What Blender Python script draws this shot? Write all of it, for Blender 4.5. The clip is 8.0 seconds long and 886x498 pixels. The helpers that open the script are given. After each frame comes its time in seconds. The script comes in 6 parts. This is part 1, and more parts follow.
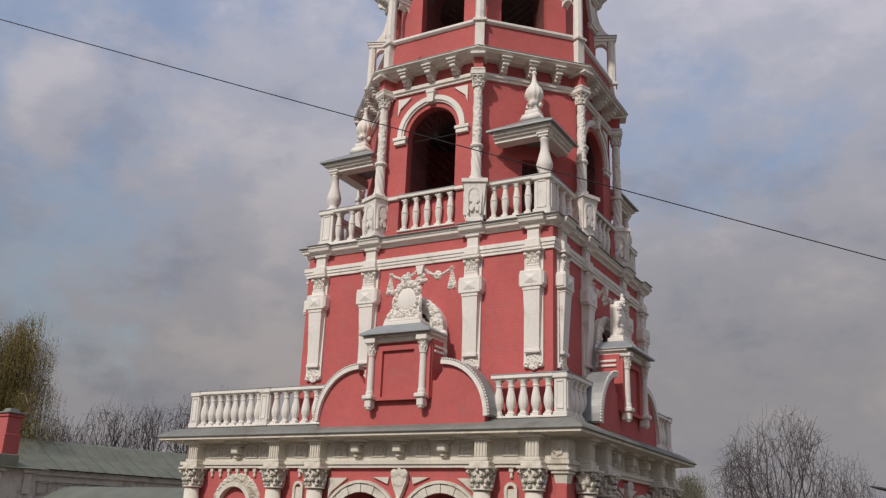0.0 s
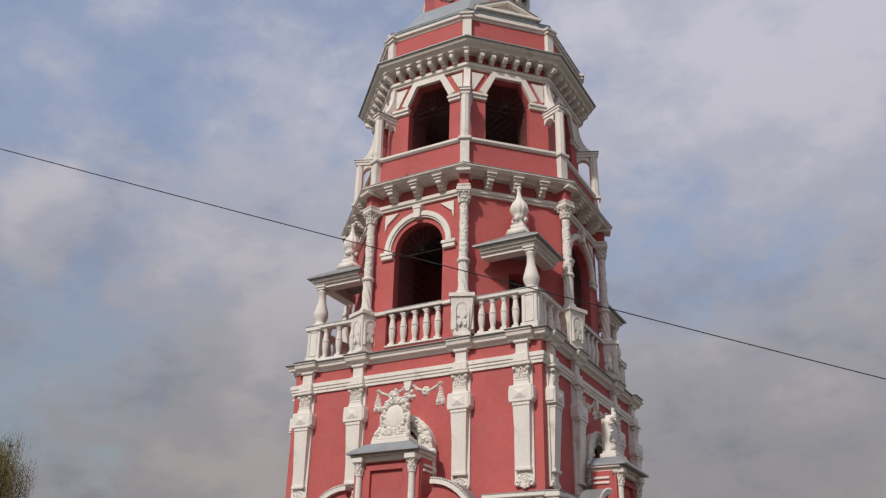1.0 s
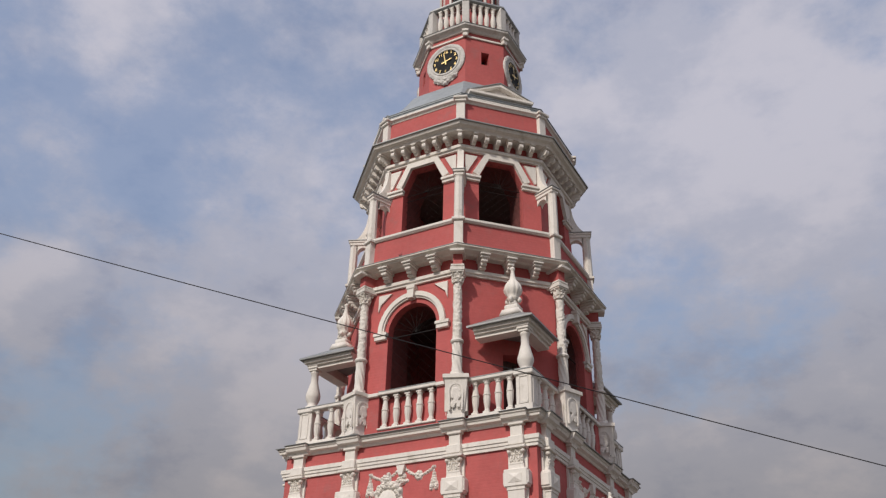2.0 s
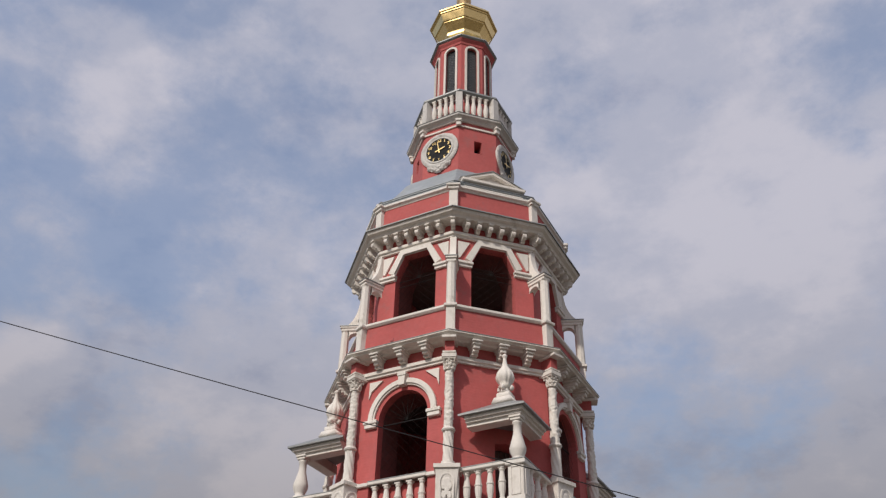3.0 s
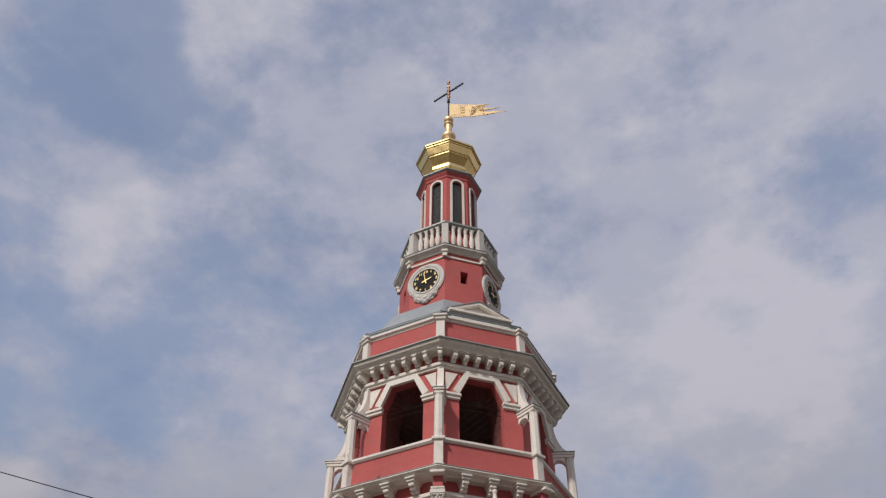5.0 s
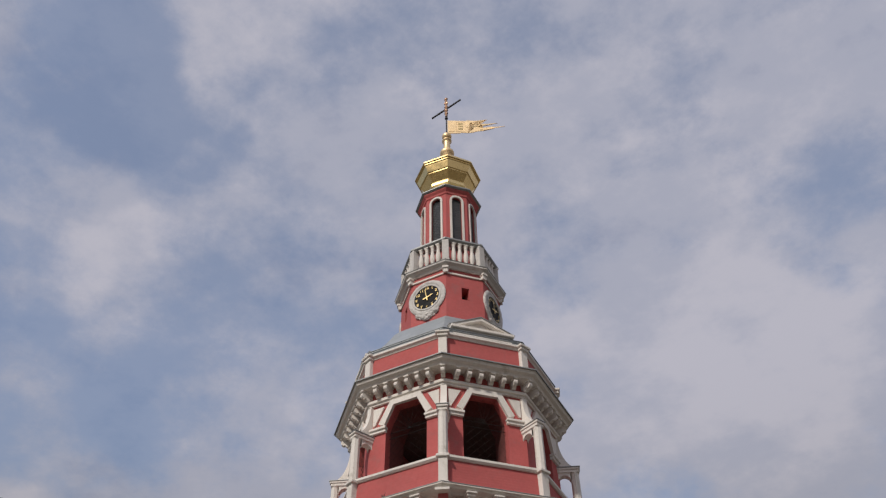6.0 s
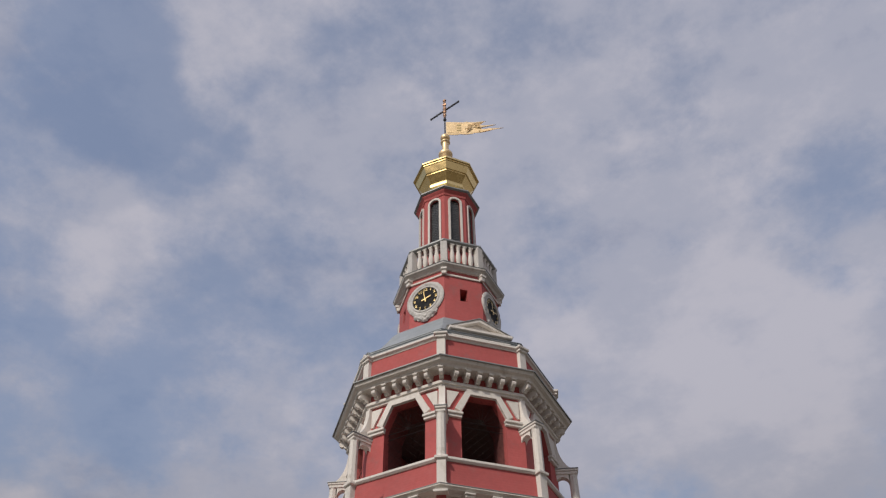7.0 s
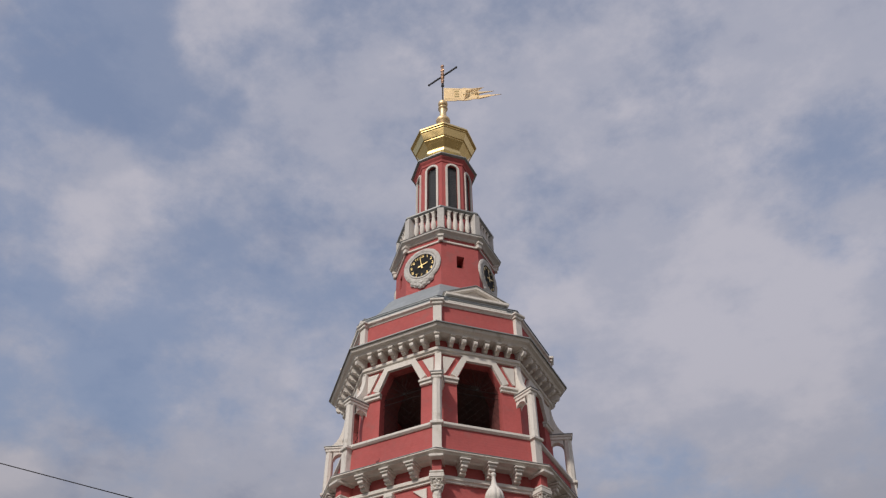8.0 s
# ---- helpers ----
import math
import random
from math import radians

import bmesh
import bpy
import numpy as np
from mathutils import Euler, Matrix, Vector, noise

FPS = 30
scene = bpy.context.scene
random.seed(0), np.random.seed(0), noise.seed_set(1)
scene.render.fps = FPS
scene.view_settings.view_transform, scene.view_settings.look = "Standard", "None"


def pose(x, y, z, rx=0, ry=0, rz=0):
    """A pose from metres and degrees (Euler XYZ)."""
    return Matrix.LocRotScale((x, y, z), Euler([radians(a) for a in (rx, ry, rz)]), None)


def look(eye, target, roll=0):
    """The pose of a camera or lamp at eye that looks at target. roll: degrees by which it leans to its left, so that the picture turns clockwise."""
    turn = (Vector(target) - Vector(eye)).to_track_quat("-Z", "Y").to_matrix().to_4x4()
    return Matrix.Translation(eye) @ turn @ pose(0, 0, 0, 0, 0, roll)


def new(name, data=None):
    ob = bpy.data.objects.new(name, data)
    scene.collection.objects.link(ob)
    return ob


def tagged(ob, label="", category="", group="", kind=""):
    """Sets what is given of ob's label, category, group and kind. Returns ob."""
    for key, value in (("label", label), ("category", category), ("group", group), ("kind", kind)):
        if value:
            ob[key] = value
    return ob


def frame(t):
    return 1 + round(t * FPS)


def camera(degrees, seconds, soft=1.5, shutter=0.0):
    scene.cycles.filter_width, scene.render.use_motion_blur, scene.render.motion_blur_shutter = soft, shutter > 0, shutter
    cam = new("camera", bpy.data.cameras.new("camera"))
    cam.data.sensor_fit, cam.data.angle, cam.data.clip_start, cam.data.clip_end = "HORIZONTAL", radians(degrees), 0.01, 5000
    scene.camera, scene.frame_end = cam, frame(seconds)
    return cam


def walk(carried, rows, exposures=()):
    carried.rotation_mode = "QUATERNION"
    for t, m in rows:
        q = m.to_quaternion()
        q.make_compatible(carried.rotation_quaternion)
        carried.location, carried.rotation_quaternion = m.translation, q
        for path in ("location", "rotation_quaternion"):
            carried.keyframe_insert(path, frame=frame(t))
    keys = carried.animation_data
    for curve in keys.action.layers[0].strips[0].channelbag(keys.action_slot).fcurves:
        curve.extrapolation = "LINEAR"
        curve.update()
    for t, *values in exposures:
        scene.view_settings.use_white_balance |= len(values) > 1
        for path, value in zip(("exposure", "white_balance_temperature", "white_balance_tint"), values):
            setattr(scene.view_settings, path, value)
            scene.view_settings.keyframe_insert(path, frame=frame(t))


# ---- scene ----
SPOT = (11.49, -22.765)
cam = camera(53.5, 8.0, soft=1.3)


def aim(x, y, z, yaw, pitch, lean):
    a, b = radians(yaw), radians(pitch)
    ahead = Vector((-math.sin(a) * math.cos(b), math.cos(a) * math.cos(b), math.sin(b)))
    return look((x, y, z), Vector((x, y, z)) + ahead, lean)


# seconds, place, yaw, pitch, lean: a person standing still who tilts the camera up the tower
WALK = [
    (0, *SPOT, 6.145, 29.688, 17.892, 2.198),
    (0.5, *SPOT, 6.190, 29.378, 21.426, 1.795),
    (1, *SPOT, 6.225, 29.051, 25.190, 1.311),
    (1.5, *SPOT, 6.252, 28.947, 27.736, 1.097),
    (3, *SPOT, 6.296, 28.268, 35.915, 1.424),
    (3.5, *SPOT, 6.310, 28.250, 38.226, 1.296),
    (4, *SPOT, 6.322, 27.856, 40.113, 1.214),
    (4.5, *SPOT, 6.333, 27.156, 42.332, 0.639),
    (5, *SPOT, 6.345, 27.313, 44.341, 0.285),
    (6.5, *SPOT, 6.353, 27.295, 45.483, -0.996),
    (7, *SPOT, 6.355, 27.198, 45.490, -0.878),
    (7.5, *SPOT, 6.357, 27.196, 44.646, -0.601),
    (8, *SPOT, 6.360, 26.953, 43.319, -0.689)]
walk(cam, [(r[0], aim(*r[1:])) for r in WALK], exposures=[(0.0, 0.0), (3.0, 0.0), (4.5, -0.05), (5.0, -0.1), (6.5, -0.2), (8.0, -0.2)])

# ---------------------------------------------------------------- sky and sun
SUN_WAY = Vector((-0.07, -0.765, 0.64)).normalized()
world = bpy.data.worlds.new("sky")
scene.world = world
world.use_nodes = True
wn, wl = world.node_tree.nodes, world.node_tree.links
wn.clear()
w_out = wn.new("ShaderNodeOutputWorld")
w_bg = wn.new("ShaderNodeBackground")
w_bg.inputs["Strength"].default_value = 0.1
w_sky = wn.new("ShaderNodeTexSky")
w_sky.sky_type = "NISHITA"
w_sky.sun_disc = False
w_sky.sun_elevation = math.asin(SUN_WAY.z)
w_sky.sun_rotation = math.atan2(SUN_WAY.x, SUN_WAY.y)
w_sky.air_density, w_sky.dust_density, w_sky.ozone_density = 1.0, 1.5, 1.0
w_co = wn.new("ShaderNodeTexCoord")


# the way to each point of the sky, ruffled so that the cloud masses have ragged rims
w_ruffle = wn.new("ShaderNodeTexNoise")
w_ruffle.inputs["Scale"].default_value = 6.0
w_ruffle.inputs["Detail"].default_value = 5.0
wl.new(w_co.outputs["Generated"], w_ruffle.inputs["Vector"])
w_way = wn.new("ShaderNodeVectorMath")
w_way.operation = "MULTIPLY_ADD"
w_way.inputs[1].default_value = (0.10, 0.10, 0.10)
wl.new(w_ruffle.outputs["Color"], w_way.inputs[0])
wl.new(w_co.outputs["Generated"], w_way.inputs[2])
w_true = wn.new("ShaderNodeVectorMath")
w_true.operation = "SUBTRACT"
w_true.inputs[1].default_value = (0.05, 0.05, 0.05)
wl.new(w_way.outputs["Vector"], w_true.inputs[0])
w_unit = wn.new("ShaderNodeVectorMath")
w_unit.operation = "NORMALIZE"
wl.new(w_true.outputs["Vector"], w_unit.inputs[0])
# bearing, height and half width in degrees of the thicker (+) and thinner (-) places in the cloud
CLOUD_MASSES = [
    (61, 51, 6.6, -0.16), (51, 49, 3.9, -0.10), (38, 40, 7.7, -0.03), (50, 34, 5.5, -0.10), (-10, 44, 5.0, -0.12), (-1, 39, 5.0, -0.06),
    (18, 46, 12.0, 0.07), (34, 50, 8.0, 0.04), (64, 43, 5.6, -0.02), (55, 41, 4.5, 0.06), (50, 54, 6.2, 0.06), (-13, 51, 7.7, 0.04),
    (6, 36, 9.4, 0.13), (56, 24, 4.4, 0.22), (42, 34, 7.2, 0.12), (2, 36, 8.8, 0.10), (54, 34, 6.1, -0.10), (36, 26, 8.0, 0.09),
    (17, 34, 8.5, 0.12), (12, 26, 11.1, -0.10), (41, 19, 8.3, 0.14), (44, 11, 6.1, 0.12), (53, 17, 12.2, -0.10), (9, 21, 9.9, 0.06),
    (49, 45.5, 5.5, 0.11)]
w_mass = None
for bearing, height, half, amount in CLOUD_MASSES:
    a, e = radians(bearing), radians(height)
    dot = wn.new("ShaderNodeVectorMath")
    dot.operation = "DOT_PRODUCT"
    dot.inputs[1].default_value = (-math.sin(a) * math.cos(e), math.cos(a) * math.cos(e), math.sin(e))
    wl.new(w_unit.outputs["Vector"], dot.inputs[0])
    fall = wn.new("ShaderNodeMapRange")
    fall.interpolation_type = "SMOOTHSTEP"
    fall.inputs["From Min"].default_value = math.cos(radians(half))
    fall.inputs["From Max"].default_value = 1.0
    fall.inputs["To Max"].default_value = amount
    wl.new(dot.outputs["Value"], fall.inputs["Value"])
    total = wn.new("ShaderNodeMath")
    total.operation = "ADD"
    wl.new(fall.outputs["Result"], total.inputs[0])
    if w_mass:
        wl.new(w_mass, total.inputs[1])
    else:
        total.inputs[1].default_value = 0.0
    w_mass = total.outputs[0]


def w_noise(scale, detail, rough, offset, stretch):
    mp = wn.new("ShaderNodeMapping")
    mp.inputs["Location"].default_value = offset
    mp.inputs["Scale"].default_value = stretch
    nz = wn.new("ShaderNodeTexNoise")
    nz.inputs["Scale"].default_value = scale
    nz.inputs["Detail"].default_value = detail
    nz.inputs["Roughness"].default_value = rough
    wl.new(w_co.outputs["Generated"], mp.inputs["Vector"])
    wl.new(mp.outputs["Vector"], nz.inputs["Vector"])
    return nz


def w_ramp(source, stops):
    rp = wn.new("ShaderNodeValToRGB")
    while len(rp.color_ramp.elements) < len(stops):
        rp.color_ramp.elements.new(0.5)
    for el, (pos, col) in zip(rp.color_ramp.elements, stops):
        el.position = pos
        el.color = (*col, 1) if len(col) == 3 else (col[0], col[0], col[0], 1)
    rp.color_ramp.interpolation = "EASE"
    wl.new(source, rp.inputs["Fac"])
    return rp


# broken cloud: how much of the sky it covers, and its own lighter and greyer billows, duller towards the horizon
w_side = wn.new("ShaderNodeVectorMath")
w_side.operation = "DOT_PRODUCT"
w_side.inputs[1].default_value = (0.8937, 0.4487, 0)
wl.new(w_co.outputs["Generated"], w_side.inputs[0])


def w_thicker(noise_node, amount, masses):
    ma = wn.new("ShaderNodeMath")
    ma.operation = "MULTIPLY_ADD"
    ma.inputs[1].default_value = amount
    wl.new(w_side.outputs["Value"], ma.inputs[0])
    wl.new(noise_node.outputs["Fac"], ma.inputs[2])
    both = wn.new("ShaderNodeMath")
    both.operation = "MULTIPLY_ADD"
    both.inputs[1].default_value = masses
    wl.new(w_mass, both.inputs[0])
    wl.new(ma.outputs[0], both.inputs[2])
    return both.outputs[0]


w_sep = wn.new("ShaderNodeSeparateXYZ")
wl.new(w_co.outputs["Generated"], w_sep.inputs["Vector"])
w_deck = wn.new("ShaderNodeMath")
w_deck.operation = "ADD"
w_shreds = wn.new("ShaderNodeMath")
w_shreds.operation = "MULTIPLY_ADD"
w_shreds.inputs[1].default_value = 0.36
w_shreds.inputs[2].default_value = -0.18
wl.new(w_noise(15.0, 8, 0.58, (1.3, 4.4, 2.6), (1, 1, 1.4)).outputs["Fac"], w_shreds.inputs[0])
w_torn = wn.new("ShaderNodeMath")
w_torn.operation = "ADD"
wl.new(w_shreds.outputs[0], w_torn.inputs[1])
wl.new(w_torn.outputs[0], w_deck.inputs[0])
wl.new(w_thicker(w_noise(5.6, 12, 0.62, (3.1, 1.7, 0.4), (1, 1, 1.5)), 0.17, 1.0), w_torn.inputs[0])
wl.new(w_ramp(w_sep.outputs["Z"], [(0.05, (0.24,)), (0.50, (0.0,))]).outputs["Color"], w_deck.inputs[1])
w_cover = w_ramp(w_deck.outputs[0], [(0.30, (0.42,)), (0.62, (1.0,))])
w_tone = w_ramp(w_thicker(w_noise(6.5, 12, 0.60, (7.3, 2.2, 5.1), (1, 1, 1.8)), 0.06, 0.8), [(0.30, (3.55, 3.8, 4.95)), (0.48, (4.5, 4.62, 5.6)), (0.70, (5.6, 5.48, 6.25))])
w_low = w_ramp(w_sep.outputs["Z"], [(0.12, (0.622, 0.582, 0.503)), (0.62, (0.96, 0.965, 0.97))])
w_blue = wn.new("ShaderNodeVectorMath")
w_blue.operation = "SCALE"
w_blue.inputs["Scale"].default_value = 1.85
wl.new(w_sky.outputs["Color"], w_blue.inputs["Vector"])
w_mix = wn.new("ShaderNodeMix")
w_mix.data_type = "RGBA"
w_mul = wn.new("ShaderNodeVectorMath")
w_mul.operation = "MULTIPLY"
wl.new(w_cover.outputs["Color"], w_mix.inputs["Factor"])
wl.new(w_blue.outputs["Vector"], w_mix.inputs["A"])
wl.new(w_tone.outputs["Color"], w_mix.inputs["B"])
wl.new(w_mix.outputs["Result"], w_mul.inputs[0])
wl.new(w_low.outputs["Color"], w_mul.inputs[1])
wl.new(w_mul.outputs["Vector"], w_bg.inputs["Color"])
wl.new(w_bg.outputs["Background"], w_out.inputs["Surface"])

sun = new("sun", bpy.data.lights.new("sun", "SUN"))
sun.data.energy = 2.6
sun.data.angle = radians(2.5)
sun.data.color = (1.0, 0.92, 0.82)
sun.matrix_world = look(SUN_WAY * 60, (0, 0, 0))


# ---------------------------------------------------------------- materials
def material(name, colour, rough=0.7, metal=0.0, vary=0.12, grain=6.0, stain=None, stain_at=0.62, bump=0.15, bump_scale=30.0, streak=0.0, courses=0.0):
    """Base colour varied at two scales, stains with a shape of their own, fine relief; courses: height of the brick courses under the paint."""
    m = bpy.data.materials.new(name)
    m.use_nodes = True
    n, l = m.node_tree.nodes, m.node_tree.links
    b = n["Principled BSDF"]
    b.inputs["Roughness"].default_value = rough
    b.inputs["Metallic"].default_value = metal
    co = n.new("ShaderNodeTexCoord")

    def tex(scale, detail, rgh=0.55, stretch=(1, 1, 1)):
        mp = n.new("ShaderNodeMapping")
        mp.inputs["Scale"].default_value = stretch
        t = n.new("ShaderNodeTexNoise")
        t.inputs["Scale"].default_value, t.inputs["Detail"].default_value, t.inputs["Roughness"].default_value = scale, detail, rgh
        l.new(co.outputs["Object"], mp.inputs["Vector"])
        l.new(mp.outputs["Vector"], t.inputs["Vector"])
        return t.outputs["Fac"]

    def mix(kind, a, bb, fac):
        x = n.new("ShaderNodeMix")
        x.data_type, x.blend_type = "RGBA", kind
        for key, val in (("A", a), ("B", bb), ("Factor", fac)):
            sock = [s for s in x.inputs if s.name == key and (s.type == "RGBA" if key != "Factor" else s.type == "VALUE")][0]
            if isinstance(val, (float, int)):
                sock.default_value = val
            elif isinstance(val, tuple):
                sock.default_value = (*val, 1)
            else:
                l.new(val, sock)
        return [s for s in x.outputs if s.type == "RGBA"][0]

    def ramp(fac, p0, v0, p1, v1):
        r = n.new("ShaderNodeMapRange")
        for key, val in (("From Min", p0), ("From Max", p1), ("To Min", v0), ("To Max", v1)):
            r.inputs[key].default_value = val
        l.new(fac, r.inputs["Value"])
        return r.outputs["Result"]

    big = ramp(tex(0.7, 5), 0.3, 1 - vary, 0.7, 1 + vary)
    fine = ramp(tex(grain, 6, 0.65), 0.3, 1 - vary * 0.7, 0.7, 1 + vary * 0.7)
    both = n.new("ShaderNodeMath")
    both.operation = "MULTIPLY"
    l.new(big, both.inputs[0])
    l.new(fine, both.inputs[1])
    grey = n.new("ShaderNodeCombineColor")
    for k in range(3):
        l.new(both.outputs[0], grey.inputs[k])
    col = mix("MULTIPLY", colour, grey.outputs[0], 1.0)
    if stain:
        patch = ramp(tex(1.6, 8, 0.68), stain_at, 0.0, stain_at + 0.14, 0.75)
        col = mix("MIX", col, stain, patch)
        if streak:
            run = ramp(tex(2.4, 6, 0.6, (3.0, 3.0, 0.25)), 0.56, 0.0, 0.74, streak)
            col = mix("MIX", col, stain, run)
    l.new(col, b.inputs["Base Color"])
    l.new(ramp(tex(grain * 0.6, 5), 0.3, max(0.05, rough - 0.1), 0.7, min(1.0, rough + 0.12)), b.inputs["Roughness"])
    bp = n.new("ShaderNodeBump")
    bp.inputs["Strength"].default_value = bump
    bp.inputs["Distance"].default_value = 0.02
    height = tex(bump_scale, 6, 0.6)
    if courses:
        wv = n.new("ShaderNodeTexWave")
        wv.wave_type, wv.bands_direction, wv.wave_profile = "BANDS", "Z", "SIN"
        wv.inputs["Scale"].default_value = 0.314 / courses
        wv.inputs["Distortion"].default_value = 0.6
        wv.inputs["Detail"].default_value = 3
        l.new(co.outputs["Object"], wv.inputs["Vector"])
        soft = ramp(wv.outputs["Fac"], 0.0, 0.0, 0.25, 0.45)
        sm = n.new("ShaderNodeMath")
        sm.operation = "ADD"
        l.new(soft, sm.inputs[0])
        l.new(height, sm.inputs[1])
        height = sm.outputs[0]
    l.new(height, bp.inputs["Height"])
    l.new(bp.outputs["Normal"], b.inputs["Normal"])
    return m


RED = material("red_limewash", (0.47, 0.106, 0.102), 0.85, vary=0.10, grain=9, stain=(0.36, 0.135, 0.13), stain_at=0.57, bump=0.15, bump_scale=22, streak=0.25, courses=0.085)
RED_PLASTER = material("red_plaster", (0.47, 0.106, 0.102), 0.85, vary=0.10, grain=7, stain=(0.36, 0.13, 0.125), stain_at=0.57, bump=0.15, bump_scale=14, streak=0.3)
WHITE = material("white_limewash", (0.755, 0.715, 0.665), 0.8, vary=0.07, grain=14, stain=(0.42, 0.38, 0.31), stain_at=0.58, bump=0.2, bump_scale=40, streak=0.35)
RELIEF = material("white_plaster_relief", (0.75, 0.71, 0.655), 0.85, vary=0.07, grain=20, stain=(0.45, 0.41, 0.35), stain_at=0.64, bump=0.3, bump_scale=26)
TIN = material("weathered_tin", (0.30, 0.31, 0.31), 0.5, 0.35, vary=0.12, grain=5, stain=(0.20, 0.19, 0.17), bump=0.1, bump_scale=8, streak=0.3)
TIN_BLUE = material("galvanised_tin", (0.33, 0.355, 0.37), 0.5, 0.4, vary=0.10, grain=5, stain=(0.25, 0.27, 0.28), bump=0.1, bump_scale=8)
EAVE_TIN = material("worn_eave_tin", (0.195, 0.195, 0.18), 0.65, 0.15, vary=0.14, grain=4, stain=(0.13, 0.115, 0.09), stain_at=0.54, bump=0.15, bump_scale=7, streak=0.3)
GREEN_TIN = material("green_roof_tin", (0.140, 0.150, 0.118), 0.6, 0.1, vary=0.16, grain=2, stain=(0.22, 0.235, 0.205), bump=0.1, bump_scale=5)
GOLD = material("gilding", (0.85, 0.63, 0.28), 0.25, 1.0, vary=0.10, grain=4, stain=(0.55, 0.34, 0.10), stain_at=0.66, bump=0.06, bump_scale=6)
IRON = material("dark_iron", (0.035, 0.033, 0.035), 0.55, 0.6, vary=0.2)
WIRE = material("rusty_wire", (0.014, 0.012, 0.011), 0.8, 0.0, vary=0.2)
# red jamb brick coloured dark, so that the openings look shaded inside
JAMB_SHADE = material("shaded_jamb_brick", (0.17, 0.054, 0.05), 0.9, vary=0.22, grain=8, bump=0.3, courses=0.085)
# dark timber of the floors; on planks and niche back it stands for shade
DARK = material("dark_timber_and_shade", (0.12, 0.085, 0.078), 0.9, vary=0.3, grain=8, bump=0.3)
BLACK = material("black_dial", (0.008, 0.008, 0.009), 0.85, vary=0.2)
# duller and greyer than WHITE, for the clock storey and upper balustrade
GREY_WHITE = material("grey_limewash", (0.60, 0.58, 0.555), 0.85, vary=0.10, grain=12, stain=(0.33, 0.30, 0.26), stain_at=0.54, bump=0.3, bump_scale=35, streak=0.45)
PALE_GOLD = material("worn_gilding", (0.82, 0.62, 0.36), 0.48, 0.75, vary=0.12, grain=5, stain=(0.50, 0.30, 0.14), stain_at=0.60, bump=0.08, bump_scale=9)
COPPER = material("coppery_gilding", (0.40, 0.24, 0.15), 0.42, 0.9, vary=0.25, grain=9, stain=(0.10, 0.07, 0.06), stain_at=0.52, bump=0.1)
# dark sheet colour that stands for the shade inside the lantern
DARK_PANE = material("dark_pane", (0.03, 0.035, 0.04), 0.12, vary=0.2, bump=0.03)
BARK = material("bark", (0.075, 0.057, 0.055), 0.9, vary=0.25, grain=20, bump=0.4)
BIRCH_BARK = material("pale_bark", (0.30, 0.27, 0.20), 0.9, vary=0.3, grain=10, bump=0.4)
WILLOW = material("spring_willow_leaf", (0.142, 0.108, 0.028), 0.8, vary=0.35, grain=3, bump=0.1)
PALE_LEAF = material("pale_spring_leaf", (0.50, 0.47, 0.32), 0.8, vary=0.3, grain=3, bump=0.1)
OLD_WALL = material("weathered_plaster", (0.58, 0.545, 0.49), 0.9, vary=0.14, grain=5, stain=(0.27, 0.24, 0.20), stain_at=0.52, bump=0.3, streak=0.4)
BASE_WHITE = material("aged_limewash", (0.64, 0.60, 0.525), 0.85, vary=0.10, grain=10, stain=(0.36, 0.31, 0.24), stain_at=0.55, bump=0.3, bump_scale=30, streak=0.45)
GRASS = material("dry_spring_ground", (0.105, 0.088, 0.06), 0.95, vary=0.3, grain=2, stain=(0.10, 0.08, 0.05), bump=0.5, bump_scale=12)


# ---------------------------------------------------------------- mesh helpers
def part(name, bm, mat, parent=None, label="", m=None, smooth=False):
    """Links a bmesh as one mesh object; returns the object."""
    bmesh.ops.recalc_face_normals(bm, faces=bm.faces)
    me = bpy.data.meshes.new(name)
    bm.to_mesh(me)
    bm.free()
    if smooth:
        for poly in me.polygons:
            poly.use_smooth = True
    me.materials.append(mat)
    return again(name, me, parent, label, m)


def again(name, me, parent=None, label="", m=None):
    """One more object on the same mesh."""
    ob = new(name, me)
    if parent:
        ob.parent = parent
    if m is not None:
        ob.matrix_basis = m
    if label:
        ob["label"] = label
    return ob


def holder(name, parent=None, m=None):
    ob = new(name)
    ob.empty_display_size = 0.3
    if parent:
        ob.parent = parent
    if m is not None:
        ob.matrix_basis = m
    return ob


def turn(deg, x=0.0, y=0.0, z=0.0):
    return Matrix.Rotation(radians(deg), 4, "Z") @ Matrix.Translation((x, y, z))


def box(bm, x0, x1, y0, y1, z0, z1, top=1.0):
    """A box; top: how much its upper face is scaled in x and y."""
    cx, cy = (x0 + x1) / 2, (y0 + y1) / 2
    v = []
    for z, s in ((z0, 1.0), (z1, top)):
        for x, y in ((x0, y0), (x1, y0), (x1, y1), (x0, y1)):
            v.append(bm.verts.new((cx + (x - cx) * s, cy + (y - cy) * s, z)))
    for f in ((3, 2, 1, 0), (4, 5, 6, 7), (0, 1, 5, 4), (1, 2, 6, 5), (2, 3, 7, 6), (3, 0, 4, 7)):
        bm.faces.new([v[i] for i in f])


def soft_box(bm, x0, x1, y0, y1, z0, z1, e=0.015, top=1.0):
    """A box with worn, chamfered upright and lying edges."""
    b2 = bmesh.new()
    box(b2, x0, x1, y0, y1, z0, z1, top)
    bmesh.ops.bevel(b2, geom=b2.edges[:], offset=e, segments=1, affect="EDGES")
    me = bpy.data.meshes.new("t")
    b2.to_mesh(me)
    b2.free()
    bm.from_mesh(me)
    bpy.data.meshes.remove(me)


